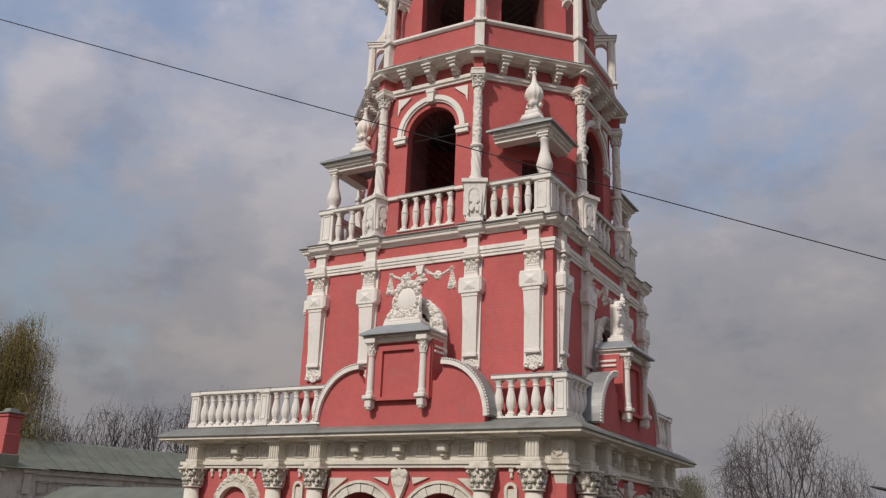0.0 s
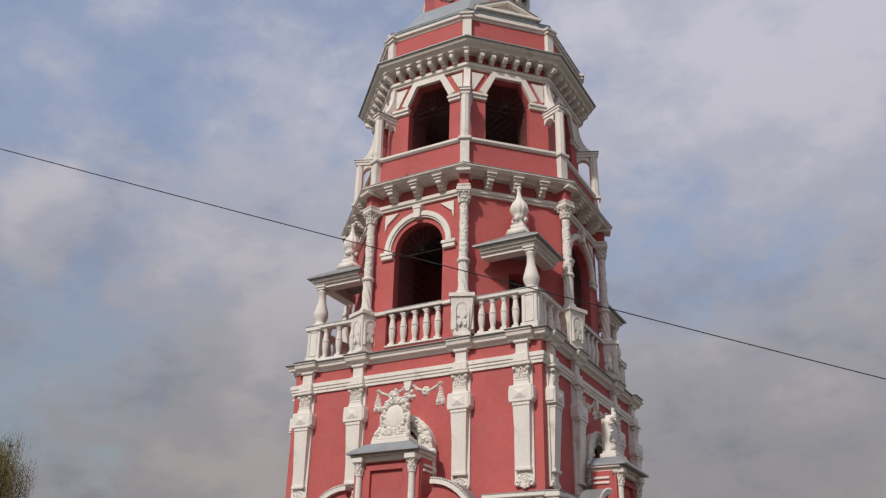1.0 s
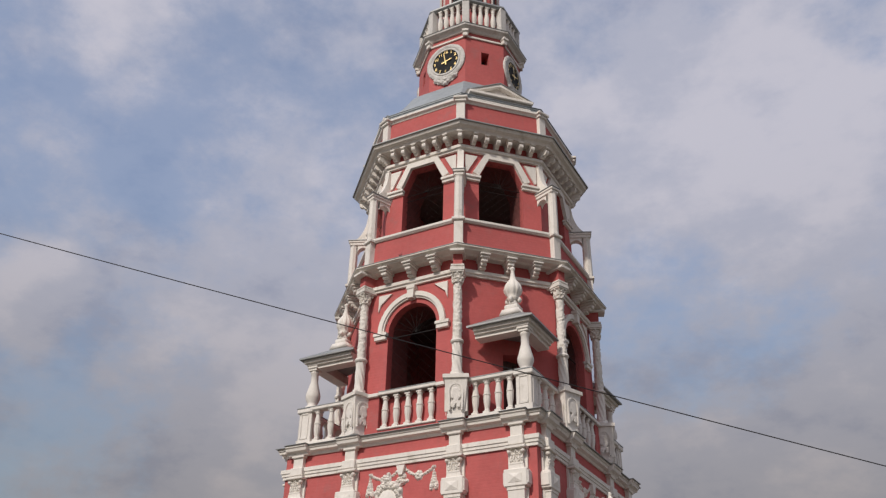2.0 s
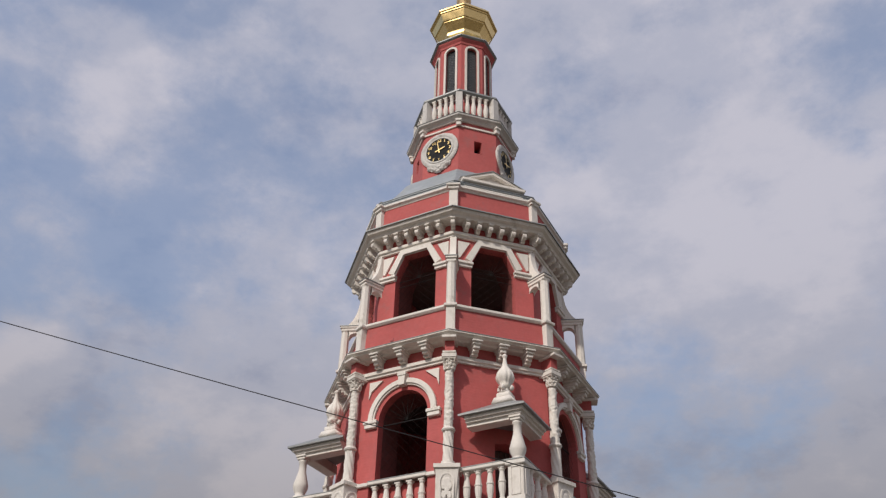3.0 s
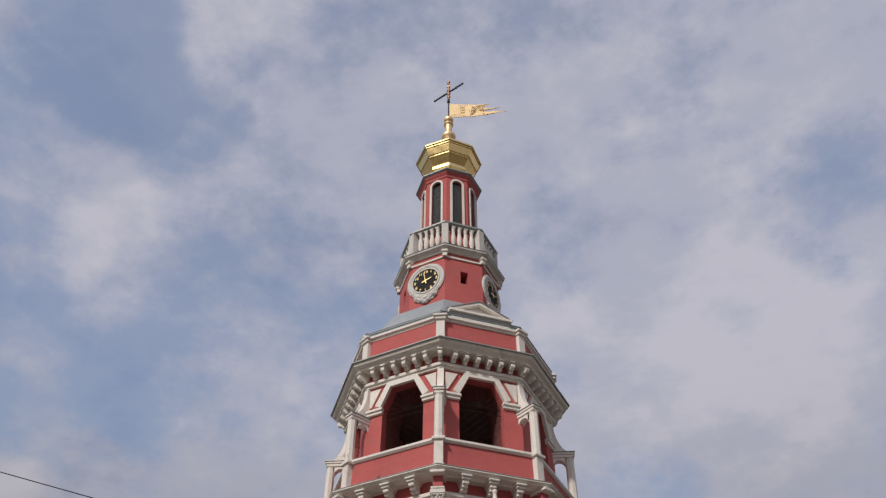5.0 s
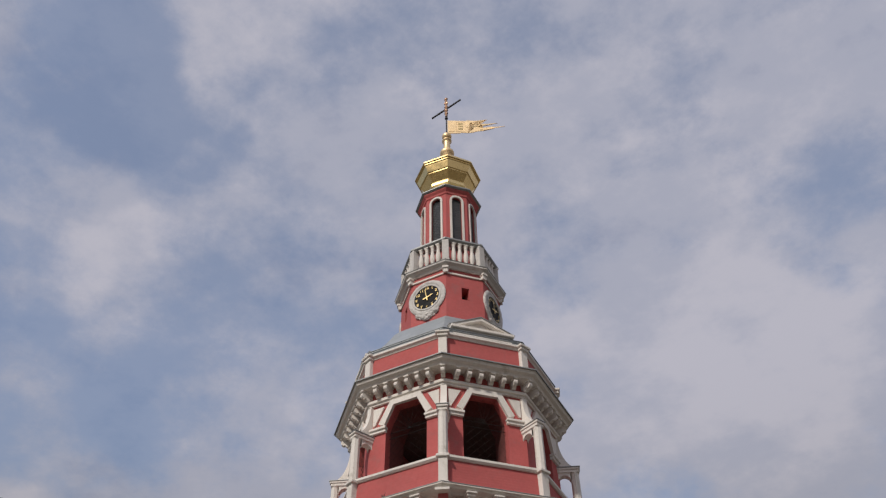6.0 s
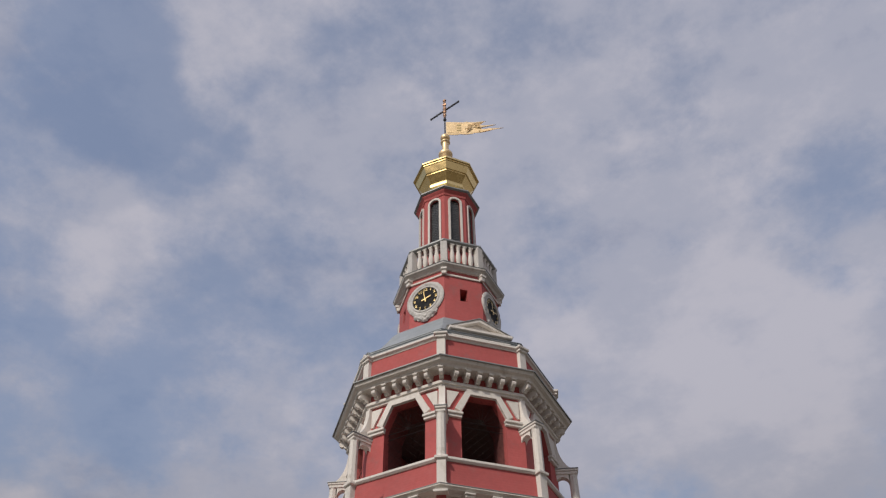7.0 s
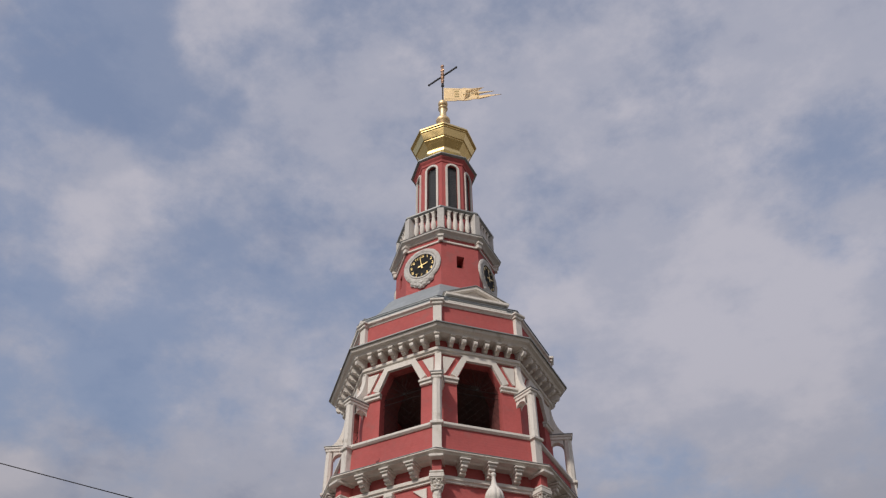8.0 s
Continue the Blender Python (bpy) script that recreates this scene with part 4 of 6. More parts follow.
def netting(hw, z0, z1, y, k, top):
    """Diagonal wire netting and iron bars in an opening."""
    b = bmesh.new()
    step = 0.26
    for s in (-1, 1):
        c = -2 * hw
        while c < z1 - z0:
            p = [(x, z0 + c + (x * s + hw)) for x in (-hw + 2 * hw * t / 60 for t in range(61))]
            p = [(x, z) for x, z in p if z0 <= z <= top(x)]
            if len(p) > 1:
                tube(b, [(p[0][0], y, p[0][1]), (p[-1][0], y, p[-1][1])], [0.003, 0.003], 3)
            c += step
    return part("netting", b, WIRE, tower, "diagonal wire netting", turn(k))


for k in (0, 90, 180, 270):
    # dark lining added over the red jambs in place of deep shade
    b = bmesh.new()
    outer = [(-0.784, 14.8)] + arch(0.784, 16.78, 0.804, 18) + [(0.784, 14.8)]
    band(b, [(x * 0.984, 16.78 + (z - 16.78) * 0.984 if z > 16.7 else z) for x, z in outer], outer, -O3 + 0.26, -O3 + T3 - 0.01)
    part("shade_lining", b, JAMB_SHADE, tower, "jamb lining coloured dark for the shade inside", turn(k))
    netting(0.765, 14.8, 17.5, -O3 + 0.16, k, lambda x: 16.78 + 0.8 * math.sqrt(max(0.0, 1 - (x / 0.78) ** 2)))
    b = bmesh.new()
    for i in range(1, 10):
        a = math.pi * i / 10
        tube(b, [(0, -O3 + 0.24, 16.78), (0.77 * math.cos(a), -O3 + 0.24, 16.78 + 0.78 * math.sin(a))], [0.0045, 0.0045], 4)
    part("fan_grille", b, WIRE, tower, "iron fan grille", turn(k))
    b = bmesh.new()
    tube(b, [(-0.78, -O3 + 0.26, 16.74), (0.78, -O3 + 0.26, 16.74)], [0.018, 0.018], 6)
    part("tie_bar", b, IRON, tower, "dark iron tie bar", turn(k))
    b = bmesh.new()
    band(b, arch(0.95, 16.80, 0.97, 20), arch(1.085, 16.80, 1.11, 20), -O3 - 0.10, -O3 + 0.02)
    band(b, arch(0.90, 16.80, 0.92, 20), arch(0.95, 16.80, 0.97, 20), -O3 - 0.06, -O3 + 0.02)
    part("archivolt", b, WHITE, tower, m=turn(k))
    for s in (-1, 1):
        b = bmesh.new()
        xa = s * 1.0
        soft_box(b, xa - 0.22, xa + 0.22, -O3 - 0.13, -O3 + 0.05, 16.70, 16.80, 0.012)
        soft_box(b, xa - 0.19, xa + 0.19, -O3 - 0.10, -O3 + 0.05, 16.58, 16.70, 0.012)
        part("impost", b, WHITE, tower, m=turn(k))
        b = bmesh.new()
        prism(b, [(s * 1.13, 18.02), (s * 0.70, 18.02), (s * 1.06, 17.72), (s * 1.13, 17.50)], -O3 - 0.05, -O3 + 0.01)
        part("corner_triangle", b, WHITE, tower, m=turn(k))
    b = bmesh.new()
    prism(b, [(-0.09, 17.68), (0.09, 17.68), (0.12, 18.06), (-0.12, 18.06)], -O3 - 0.19, -O3)
    soft_box(b, -0.14, 0.14, -O3 - 0.21, -O3, 17.95, 18.07, 0.015)
    part("keystone", b, RELIEF, tower, m=turn(k))

b = bmesh.new()
ring(b, octagon, [(O3 - 0.01, 18.14), (O3 + 0.07, 18.14), (O3 + 0.07, 18.20), (O3 + 0.12, 18.22), (O3 + 0.12, 18.32), (O3 - 0.01, 18.33)])
part("architrave", b, WHITE, tower)
b = bmesh.new()
ring(b, octagon, [(2.6, 18.70), (C3 + 0.30, 18.70), (C3 + 0.36, 18.74), (C3 + 0.54, 18.76), (C3 + 0.57, 18.80), (C3 + 0.63, 18.82), (C3 + 0.63, 18.86), (2.6, 18.95)])
part("cornice", b, WHITE, tower)
b = bmesh.new()
ring(b, octagon, [(C3 + 0.625, 18.864), (C3 + 0.645, 18.862), (C3 + 0.645, 18.875), (3.55, 19.06), (3.55, 18.96)])
part("cornice_tin", b, TIN, tower)
mod_me = None
for k in range(8):
    for x in (-0.80, 0.0, 0.80):
        if mod_me is None:
            b = bmesh.new()
            soft_box(b, -0.155, 0.155, -0.52, 0.0, 18.66, 18.72, 0.015)
            soft_box(b, -0.125, 0.125, -0.47, 0.0, 18.59, 18.66, 0.015)
            soft_box(b, -0.09, 0.09, -0.42, 0.0, 18.48, 18.60, 0.02)
            soft_box(b, -0.085, 0.085, -0.34, 0.0, 18.40, 18.50, 0.025)
            soft_box(b, -0.095, 0.095, -0.24, 0.0, 18.34, 18.41, 0.015)
            mod_me = part("bracket", b, WHITE, tower, m=turn(45 * k, x, -O3)).data
        else:
            again("bracket", mod_me, tower, m=turn(45 * k, x, -O3))

# carved columns on panelled pedestals at the eight corners
R3 = 3.68 / math.cos(math.pi / 8)
c3 = None
for k in range(8):
    hold = holder("carved_column", tower, turn(45 * k + 22.5, 0, -R3))
    if c3 is None:
        objs = []
        b = bmesh.new()
        soft_box(b, -0.225, 0.225, -0.225, 0.225, 13.80, 13.92, 0.015)
        box(b, -0.34, 0.34, -0.34, 0.34, 14.86, 14.96)
        b2 = bmesh.new()
        box(b2, -0.205, 0.205, -0.205, 0.205, 13.90, 14.86, 1.45)
        me_ = bpy.data.meshes.new("t")
        b2.to_mesh(me_)
        b2.free()
        b.from_mesh(me_)
        bpy.data.meshes.remove(me_)
        for ang in (0, 90, -90):
            b2 = bmesh.new()
            line = [(-0.135, 14.0), (-0.145, 14.30)] + arch(0.155, 14.50, 0.20, 10) + [(0.145, 14.30), (0.135, 14.0)]
            line2 = [(-0.175, 14.0), (-0.19, 14.30)] + arch(0.205, 14.50, 0.26, 10) + [(0.19, 14.30), (0.175, 14.0)]
            band(b2, line, line2, -0.292, -0.22)
            relief(b2, [(0, 14.52, 0.10, 0.09, 0.016), (0, 14.32, 0.055, 0.16, 0.014), (-0.08, 14.40, 0.05, 0.09, 0.014), (0.08, 14.40, 0.05, 0.09, 0.014), (-0.07, 14.16, 0.05, 0.09, 0.012), (0.07, 14.16, 0.05, 0.09, 0.012)], -0.272, 0.015, 0.3, carve=0.4)
            bmesh.ops.rotate(b2, verts=b2.verts, matrix=Matrix.Rotation(radians(ang), 3, "Z"))
            me_ = bpy.data.meshes.new("t")
            b2.to_mesh(me_)
            b2.free()
            b.from_mesh(me_)
            bpy.data.meshes.remove(me_)
        objs.append(part("pedestal", b, WHITE, hold, "tapered white pedestal with carved panels"))
        b = bmesh.new()
        lathe(b, [(0.235, 14.96), (0.235, 15.02), (0.175, 15.06), (0.18, 15.12)], 16)
        prof = [(0.13, 15.12 + 0.045 * i) for i in range(20)]
        lathe(b, prof, 32, mod=lambda a, z: 1 + 0.09 * math.sin(7 * a + z * 16))
        lathe(b, [(0.165, 15.96), (0.185, 16.0), (0.165, 16.05)], 16)
        objs.append(part("twisted_shaft", b, WHITE, hold, "white spirally fluted lower shaft"))
        b = bmesh.new()
        prof = [(0.122 - 0.012 * i / 80, 16.05 + 0.02125 * i) for i in range(81)]
        lathe(b, prof, 30, mod=lambda a, z: 1 + 0.26 * noise.noise(Vector((math.cos(a) * 3.8, math.sin(a) * 3.8, z * 17))) + 0.05 * math.sin(3 * a + z * 12))
        objs.append(part("carved_shaft", b, RELIEF, hold, "white shaft carved with vine relief", smooth=True))
        objs.append(part("capital", capital_bm(0.13, 0.33, 17.76), RELIEF, hold))
        b = bmesh.new()
        soft_box(b, -0.205, 0.205, -0.205, 0.3, 18.09, 18.22, 0.015)
        soft_box(b, -0.19, 0.19, -0.19, 0.3, 18.24, 18.30, 0.01)
        objs.append(part("impost_block", b, WHITE, hold))
        b = bmesh.new()
        box(b, -0.13, 0.13, -0.13, 0.35, 18.30, 18.72)
        objs.append(part("frieze_block", b, RED, hold))
        b = bmesh.new()
        soft_box(b, -0.20, 0.20, -0.34, 0.3, 18.64, 18.72, 0.01)
        objs.append(part("block_cap", b, WHITE, hold))
        c3 = [(o.name.split(".")[0], o.data) for o in objs]
    else:
        for nm, me in c3:
            again(nm, me, hold)

# canopies at the four corners of the gallery: one baluster column, tin roof, urn
cn = None
for k in (0, 90, 180, 270):
    hold = holder("corner_canopy", tower, turn(k, 0, 0, 0.17 if k == 270 else 0.09))
    if cn is None:
        objs = []
        b = bmesh.new()
        lathe(b, [(0.20, 14.70), (0.20, 14.86), (0.13, 14.92), (0.15, 14.98), (0.21, 15.12), (0.215, 15.22), (0.16, 15.42), (0.11, 15.62), (0.105, 15.85), (0.13, 15.88), (0.13, 15.93), (0.11, 15.95)], 18, 3.34, -3.34)
        objs.append(part("canopy_column", b, WHITE, hold, smooth=True))
        b = bmesh.new()
        for e, z0, z1 in ((0.14, 15.95, 16.02), (0.17, 16.02, 16.12), (0.20, 16.12, 16.18), (0.24, 16.18, 16.30)):
            soft_box(b, 3.34 - e, 3.34 + e, -3.34 - e, -3.34 + e, z0, z1, 0.012)
        objs.append(part("impost_block", b, WHITE, hold))
        b = bmesh.new()
        for e0, z0, z1 in ((0.0, 16.00, 16.10), (0.07, 16.10, 16.17), (0.14, 16.17, 16.26)):
            for pts in ([(1.95, -3.46 - e0), (3.46 + e0, -3.46 - e0), (3.46 + e0, -3.12), (1.95, -3.12)], [(3.125, -3.12), (3.46 + e0, -3.12), (3.46 + e0, -1.95), (3.125, -1.95)]):
                slab(b, lambda a, p=pts: p, 0, z0, z1)
        objs.append(part("canopy_beam", b, WHITE, hold))
        b = bmesh.new()
        eave = [(1.80, -3.70), (3.70, -3.70), (3.70, -1.80), (2.35, -2.35)]
        lo = [b.verts.new((x, y, 16.26)) for x, y in eave]
        md = [b.verts.new((x, y, 16.31)) for x, y in eave]
        tp = [b.verts.new((x, y, 16.80)) for x, y in ((2.62, -2.95), (2.95, -2.95), (2.95, -2.62), (2.60, -2.60))]
        for a_, c_ in ((lo, md), (md, tp)):
            for i in range(4):
                b.faces.new((a_[i], a_[(i + 1) % 4], c_[(i + 1) % 4], c_[i]))
        b.faces.new(lo[::-1])
        b.faces.new(tp)
        objs.append(part("canopy_roof", b, TIN, hold, "grey tin hipped canopy roof"))
        b = bmesh.new()
        ux, uy = 2.80, -2.80
        box(b, ux - 0.30, ux + 0.30, uy - 0.30, uy + 0.30, 16.74, 16.92, 0.80)
        soft_box(b, ux - 0.20, ux + 0.20, uy - 0.20, uy + 0.20, 16.90, 17.08, 0.03)
        prof = [(0.20, 0.0), (0.12, 0.10), (0.13, 0.17), (0.20, 0.21), (0.14, 0.27), (0.20, 0.35), (0.245, 0.45), (0.25, 0.53), (0.22, 0.63), (0.155, 0.74), (0.095, 0.84), (0.064, 0.97), (0.05, 1.08), (0.05, 1.12), (0.072, 1.15), (0.072, 1.20), (0.03, 1.24)]
        lathe(b, prof, 72, ux, uy, 17.08, lambda a, z: 1 + (0.13 * abs(math.cos(5.5 * a)) ** 0.6 - 0.07 if 0.3 < z < 0.8 else 0))
        for i in range(4):
            a = math.pi / 2 * i
            lump(b, ux + 0.18 * math.cos(a), uy + 0.18 * math.sin(a), 17.24, 0.065, 0.065, 0.08, 0.2)
        objs.append(part("urn", b, WHITE, hold, "white fluted plaster urn", smooth=True))
        cn = [(o.name.split(".")[0], o.data) for o in objs]
    else:
        for nm, me in cn:
            again(nm, me, hold)

# ---- second bell storey: parapet, posts before the corners, three-sided arch heads
b = bmesh.new()
ring(b, octagon, [(3.30, 18.95), (3.62, 18.95), (3.60, 19.86), (3.30, 19.86)])
part("parapet", b, RED, tower, "red limewashed parapet")
b = bmesh.new()
ring(b, octagon, [(3.25, 19.85), (3.64, 19.85), (3.69, 19.90), (3.69, 19.97), (3.25, 20.0)])
part("parapet_rail", b, WHITE, tower)
O4, T4 = 3.16, 1.10
W4 = O4 * T8
HEAD = [(-0.72, 21.86), (-0.40, 22.56), (0.40, 22.56), (0.72, 21.86)]
for k in range(8):
    b = bmesh.new()
    pierced(b, W4, W4 - T4 * T8, O4, T4, 18.95, 23.3, 19.6, [HEAD])
    part("bell_storey_wall", b, RED, tower, m=turn(45 * k))
    b = bmesh.new()
    band(b, [(-0.74, 21.88), (-0.42, 22.57), (0.42, 22.57), (0.74, 21.88)], [(-0.94, 21.98), (-0.53, 22.76), (0.53, 22.76), (0.94, 21.98)], -O4 - 0.11, -O4 + 0.02)
    part("arch_moulding", b, WHITE, tower, m=turn(45 * k))
    for s in (-1, 1):
        b = bmesh.new()
        soft_box(b, s * 1.0 - 0.32, s * 1.0 + 0.32, -O4 - 0.13, -O4 + 0.04, 21.78, 21.87, 0.012)
        soft_box(b, s * 1.0 - 0.30, s * 1.0 + 0.30, -O4 - 0.08, -O4 + 0.04, 21.68, 21.78, 0.012)
        part("impost", b, WHITE, tower, m=turn(45 * k))
        b = bmesh.new()
        prism(b, [(s * 1.17, 22.62), (s * 0.78, 22.62), (s * 1.10, 22.00), (s * 1.17, 22.00)], -O4 - 0.06, -O4 + 0.01)
        part("corner_triangle", b, WHITE, tower, m=turn(45 * k))
    # the added dark lining again: shade put into the jamb colour
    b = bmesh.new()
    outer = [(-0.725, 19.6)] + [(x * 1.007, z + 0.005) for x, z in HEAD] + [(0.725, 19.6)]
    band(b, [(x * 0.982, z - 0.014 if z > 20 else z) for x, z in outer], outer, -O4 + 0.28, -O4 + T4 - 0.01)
    part("shade_lining", b, JAMB_SHADE, tower, "jamb lining coloured dark for the shade inside", turn(45 * k))
    netting(0.705, 19.6, 22.5, -O4 + 0.14, 45 * k, lambda x: 22.56 if abs(x) < 0.4 else 22.56 - (abs(x) - 0.4) / 0.32 * 0.7)
    b = bmesh.new()
    for i in range(1, 9):
        a = math.pi * i / 9
        tube(b, [(0, -O4 + 0.22, 21.75), (0.66 * math.cos(a), -O4 + 0.22, 21.75 + 0.72 * math.sin(a))], [0.0045, 0.0045], 4)
    part("fan_grille", b, WIRE, tower, "iron fan grille", turn(45 * k))
    for z in (21.75, 21.55):
        b = bmesh.new()
        tube(b, [(-0.72, -O4 + 0.22, z), (0.72, -O4 + 0.22, z)], [0.010, 0.010], 5)
        part("tie_bar", b, IRON, tower, "dark iron tie bar", turn(45 * k))

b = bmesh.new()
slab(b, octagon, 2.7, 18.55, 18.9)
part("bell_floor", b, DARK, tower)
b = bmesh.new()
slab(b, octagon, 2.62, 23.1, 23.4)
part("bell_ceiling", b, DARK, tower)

p4 = None
for k in range(8):
    hold = holder("corner_post", tower, turn(45 * k + 22.5, 0, 0))
    rp, rw = 3.66 / math.cos(math.pi / 8), O4 / math.cos(math.pi / 8)
    if p4 is None:
        objs = []
        b = bmesh.new()
        box(b, -0.13, 0.13, -rp - 0.06, -rp + 0.22, 18.98, 19.86)
        soft_box(b, -0.17, 0.17, -rp - 0.10, -rp + 0.2, 18.98, 19.06, 0.01)
        soft_box(b, -0.19, 0.19, -rp - 0.12, -rp + 0.22, 19.84, 19.93, 0.012)
        lathe(b, [(0.155, 19.93), (0.145, 19.98), (0.135, 21.38), (0.15, 21.42)], 8, 0, -rp + 0.05)
        objs.append(part("post", b, WHITE, hold))
        b = bmesh.new()
        soft_box(b, -0.17, 0.17, -rp - 0.12, -rw + 0.15, 21.52, 21.60, 0.012)
        soft_box(b, -0.145, 0.145, -rp - 0.08, -rw + 0.15, 21.42, 21.52, 0.012)
        yi, yo = -rw + 0.05, -rp + 0.19
        cy, hw = (yi + yo) / 2, (yi - yo) / 2
        pts = [(cy + hw * math.cos(math.pi * i / 10), 21.14 + 0.2 * math.sin(math.pi * i / 10)) for i in range(11)]
        for p, q in zip(pts, pts[1:]):
            v = [b.verts.new((x, y, z)) for x in (-0.11, 0.11) for y, z in (p, q, (q[0], 21.44), (p[0], 21.44))]
            for f in ((0, 1, 2, 3), (7, 6, 5, 4), (0, 4, 5, 1), (3, 2, 6, 7)):
                b.faces.new([v[i] for i in f])
        objs.append(part("flying_arch", b, WHITE, hold, "small white flying arch"))
        b = bmesh.new()
        pts = []
        for i in range(11):
            a = math.pi / 2 * i / 10
            pts.append((-rp - 0.08 + (rp - rw + 0.02) * math.sin(a), 21.60 + 1.12 * (1 - math.cos(a))))
        poly = pts + [(-rw + 0.16, 22.72), (-rw + 0.16, 21.60)]
        lo = [b.verts.new((-0.10, y, z)) for y, z in poly]
        hi = [b.verts.new((0.10, y, z)) for y, z in poly]
        b.faces.new(lo)
        b.faces.new(hi[::-1])
        n = len(poly)
        for i in range(n):
            b.faces.new((lo[i], lo[(i + 1) % n], hi[(i + 1) % n], hi[i]))
        objs.append(part("scroll_buttress", b, WHITE, hold, "white concave scroll buttress"))
        b = bmesh.new()
        box(b, -0.085, 0.085, -rw - 0.06, -rw + 0.15, 21.7, 22.95)
        objs.append(part("corner_strip", b, WHITE, hold))
        b = bmesh.new()
        box(b, -0.19, 0.19, -rp - 0.14, -rw + 0.1, 21.60, 21.62)
        objs.append(part("post_tin", b, TIN, hold))
        p4 = [(o.name.split(".")[0], o.data) for o in objs]
    else:
        for nm, me in p4:
            again(nm, me, hold)

b = bmesh.new()
ring(b, octagon, [(O4 - 0.01, 22.74), (O4 + 0.08, 22.74), (O4 + 0.08, 22.80), (O4 + 0.14, 22.82), (O4 + 0.14, 22.92), (O4 - 0.01, 22.94)])
part("architrave", b, WHITE, tower)
b = bmesh.new()
ring(b, octagon, [(2.5, 23.26), (O4 + 0.42, 23.26), (O4 + 0.46, 23.33), (O4 + 0.56, 23.38), (O4 + 0.60, 23.46), (O4 + 0.60, 23.50), (2.5, 23.55)])
part("cornice", b, WHITE, tower)
b = bmesh.new()
ring(b, octagon, [(O4 + 0.595, 23.50), (O4 + 0.65, 23.48), (O4 + 0.65, 23.52), (3.2, 23.74), (3.2, 23.56)])
part("cornice_tin", b, TIN, tower)
md = None
for k in range(8):
    for i in range(6):
        x = -0.95 + 0.38 * i
        if md is None:
            b = bmesh.new()
            soft_box(b, -0.085, 0.085, -0.44, 0.0, 23.20, 23.27, 0.012)
            for sy, sz, sr in ((-0.31, 23.10, 0.105), (-0.17, 23.02, 0.085)):
                vs = [(sr * math.cos(2 * math.pi * q / 12), sr * math.sin(2 * math.pi * q / 12)) for q in range(12)]
                lo = [b.verts.new((-0.062, sy + p, sz + q)) for p, q in vs]
                hi = [b.verts.new((0.062, sy + p, sz + q)) for p, q in vs]
                b.faces.new(lo[::-1])
                b.faces.new(hi)
                for q in range(12):
                    b.faces.new((lo[q], lo[(q + 1) % 12], hi[(q + 1) % 12], hi[q]))
            box(b, -0.052, 0.052, -0.34, 0.0, 23.06, 23.21)
            md = part("modillion", b, WHITE, tower, m=turn(45 * k, x, -O4)).data
        else:
            again("modillion", md, tower, m=turn(45 * k, x, -O4))

for k in range(8):
    again("modillion", md, tower, m=turn(45 * k + 22.5, 0, -O4 / math.cos(math.pi / 8)))

# attic with corner posts, and the roof up to the clock storey
b = bmesh.new()
ring(b, octagon, [(2.9, 23.6), (3.32, 23.6), (3.32, 24.56), (2.9, 24.56)])
part("attic", b, RED, tower, "red limewashed attic wall")
b = bmesh.new()
ring(b, octagon, [(2.8, 24.54), (3.34, 24.54), (3.37, 24.60), (3.43, 24.63), (3.43, 24.70), (2.8, 24.72)])
part("attic_cornice", b, WHITE, tower)
ap = None
for k in range(8):
    ra = 3.32 / math.cos(math.pi / 8)
    if ap is None:
        b = bmesh.new()
        soft_box(b, -0.14, 0.14, -0.07, 0.2, 23.62, 24.56, 0.012)
        soft_box(b, -0.18, 0.18, -0.13, 0.2, 24.52, 24.62, 0.015)
        soft_box(b, -0.23, 0.23, -0.18, 0.2, 24.62, 24.72, 0.02)
        soft_box(b, -0.17, 0.17, -0.10, 0.2, 23.60, 23.70, 0.015)
        ap = part("attic_post", b, WHITE, tower, m=turn(45 * k + 22.5, 0, -ra)).data
    else:
        again("attic_post", ap, tower, m=turn(45 * k + 22.5, 0, -ra))
b = bmesh.new()
ring(b, octagon, [(2.6, 24.71), (3.43, 24.705), (3.33, 24.75), (3.31, 24.86), (3.35, 24.88), (3.35, 24.92), (2.6, 24.98)])
part("attic_step", b, TIN_BLUE, tower, "stepped tin-clad ledge")
b = bmesh.new()
ring(b, octagon, [(3.37, 24.922), (3.37, 24.94), (3.02, 25.22), (2.78, 25.58), (2.60, 25.88), (2.42, 26.22), (2.20, 26.50), (1.98, 26.68), (1.80, 26.75), (1.70, 26.75)], close=False)
part("drum_roof", b, TIN_BLUE, tower, "blue-grey galvanised tin roof")
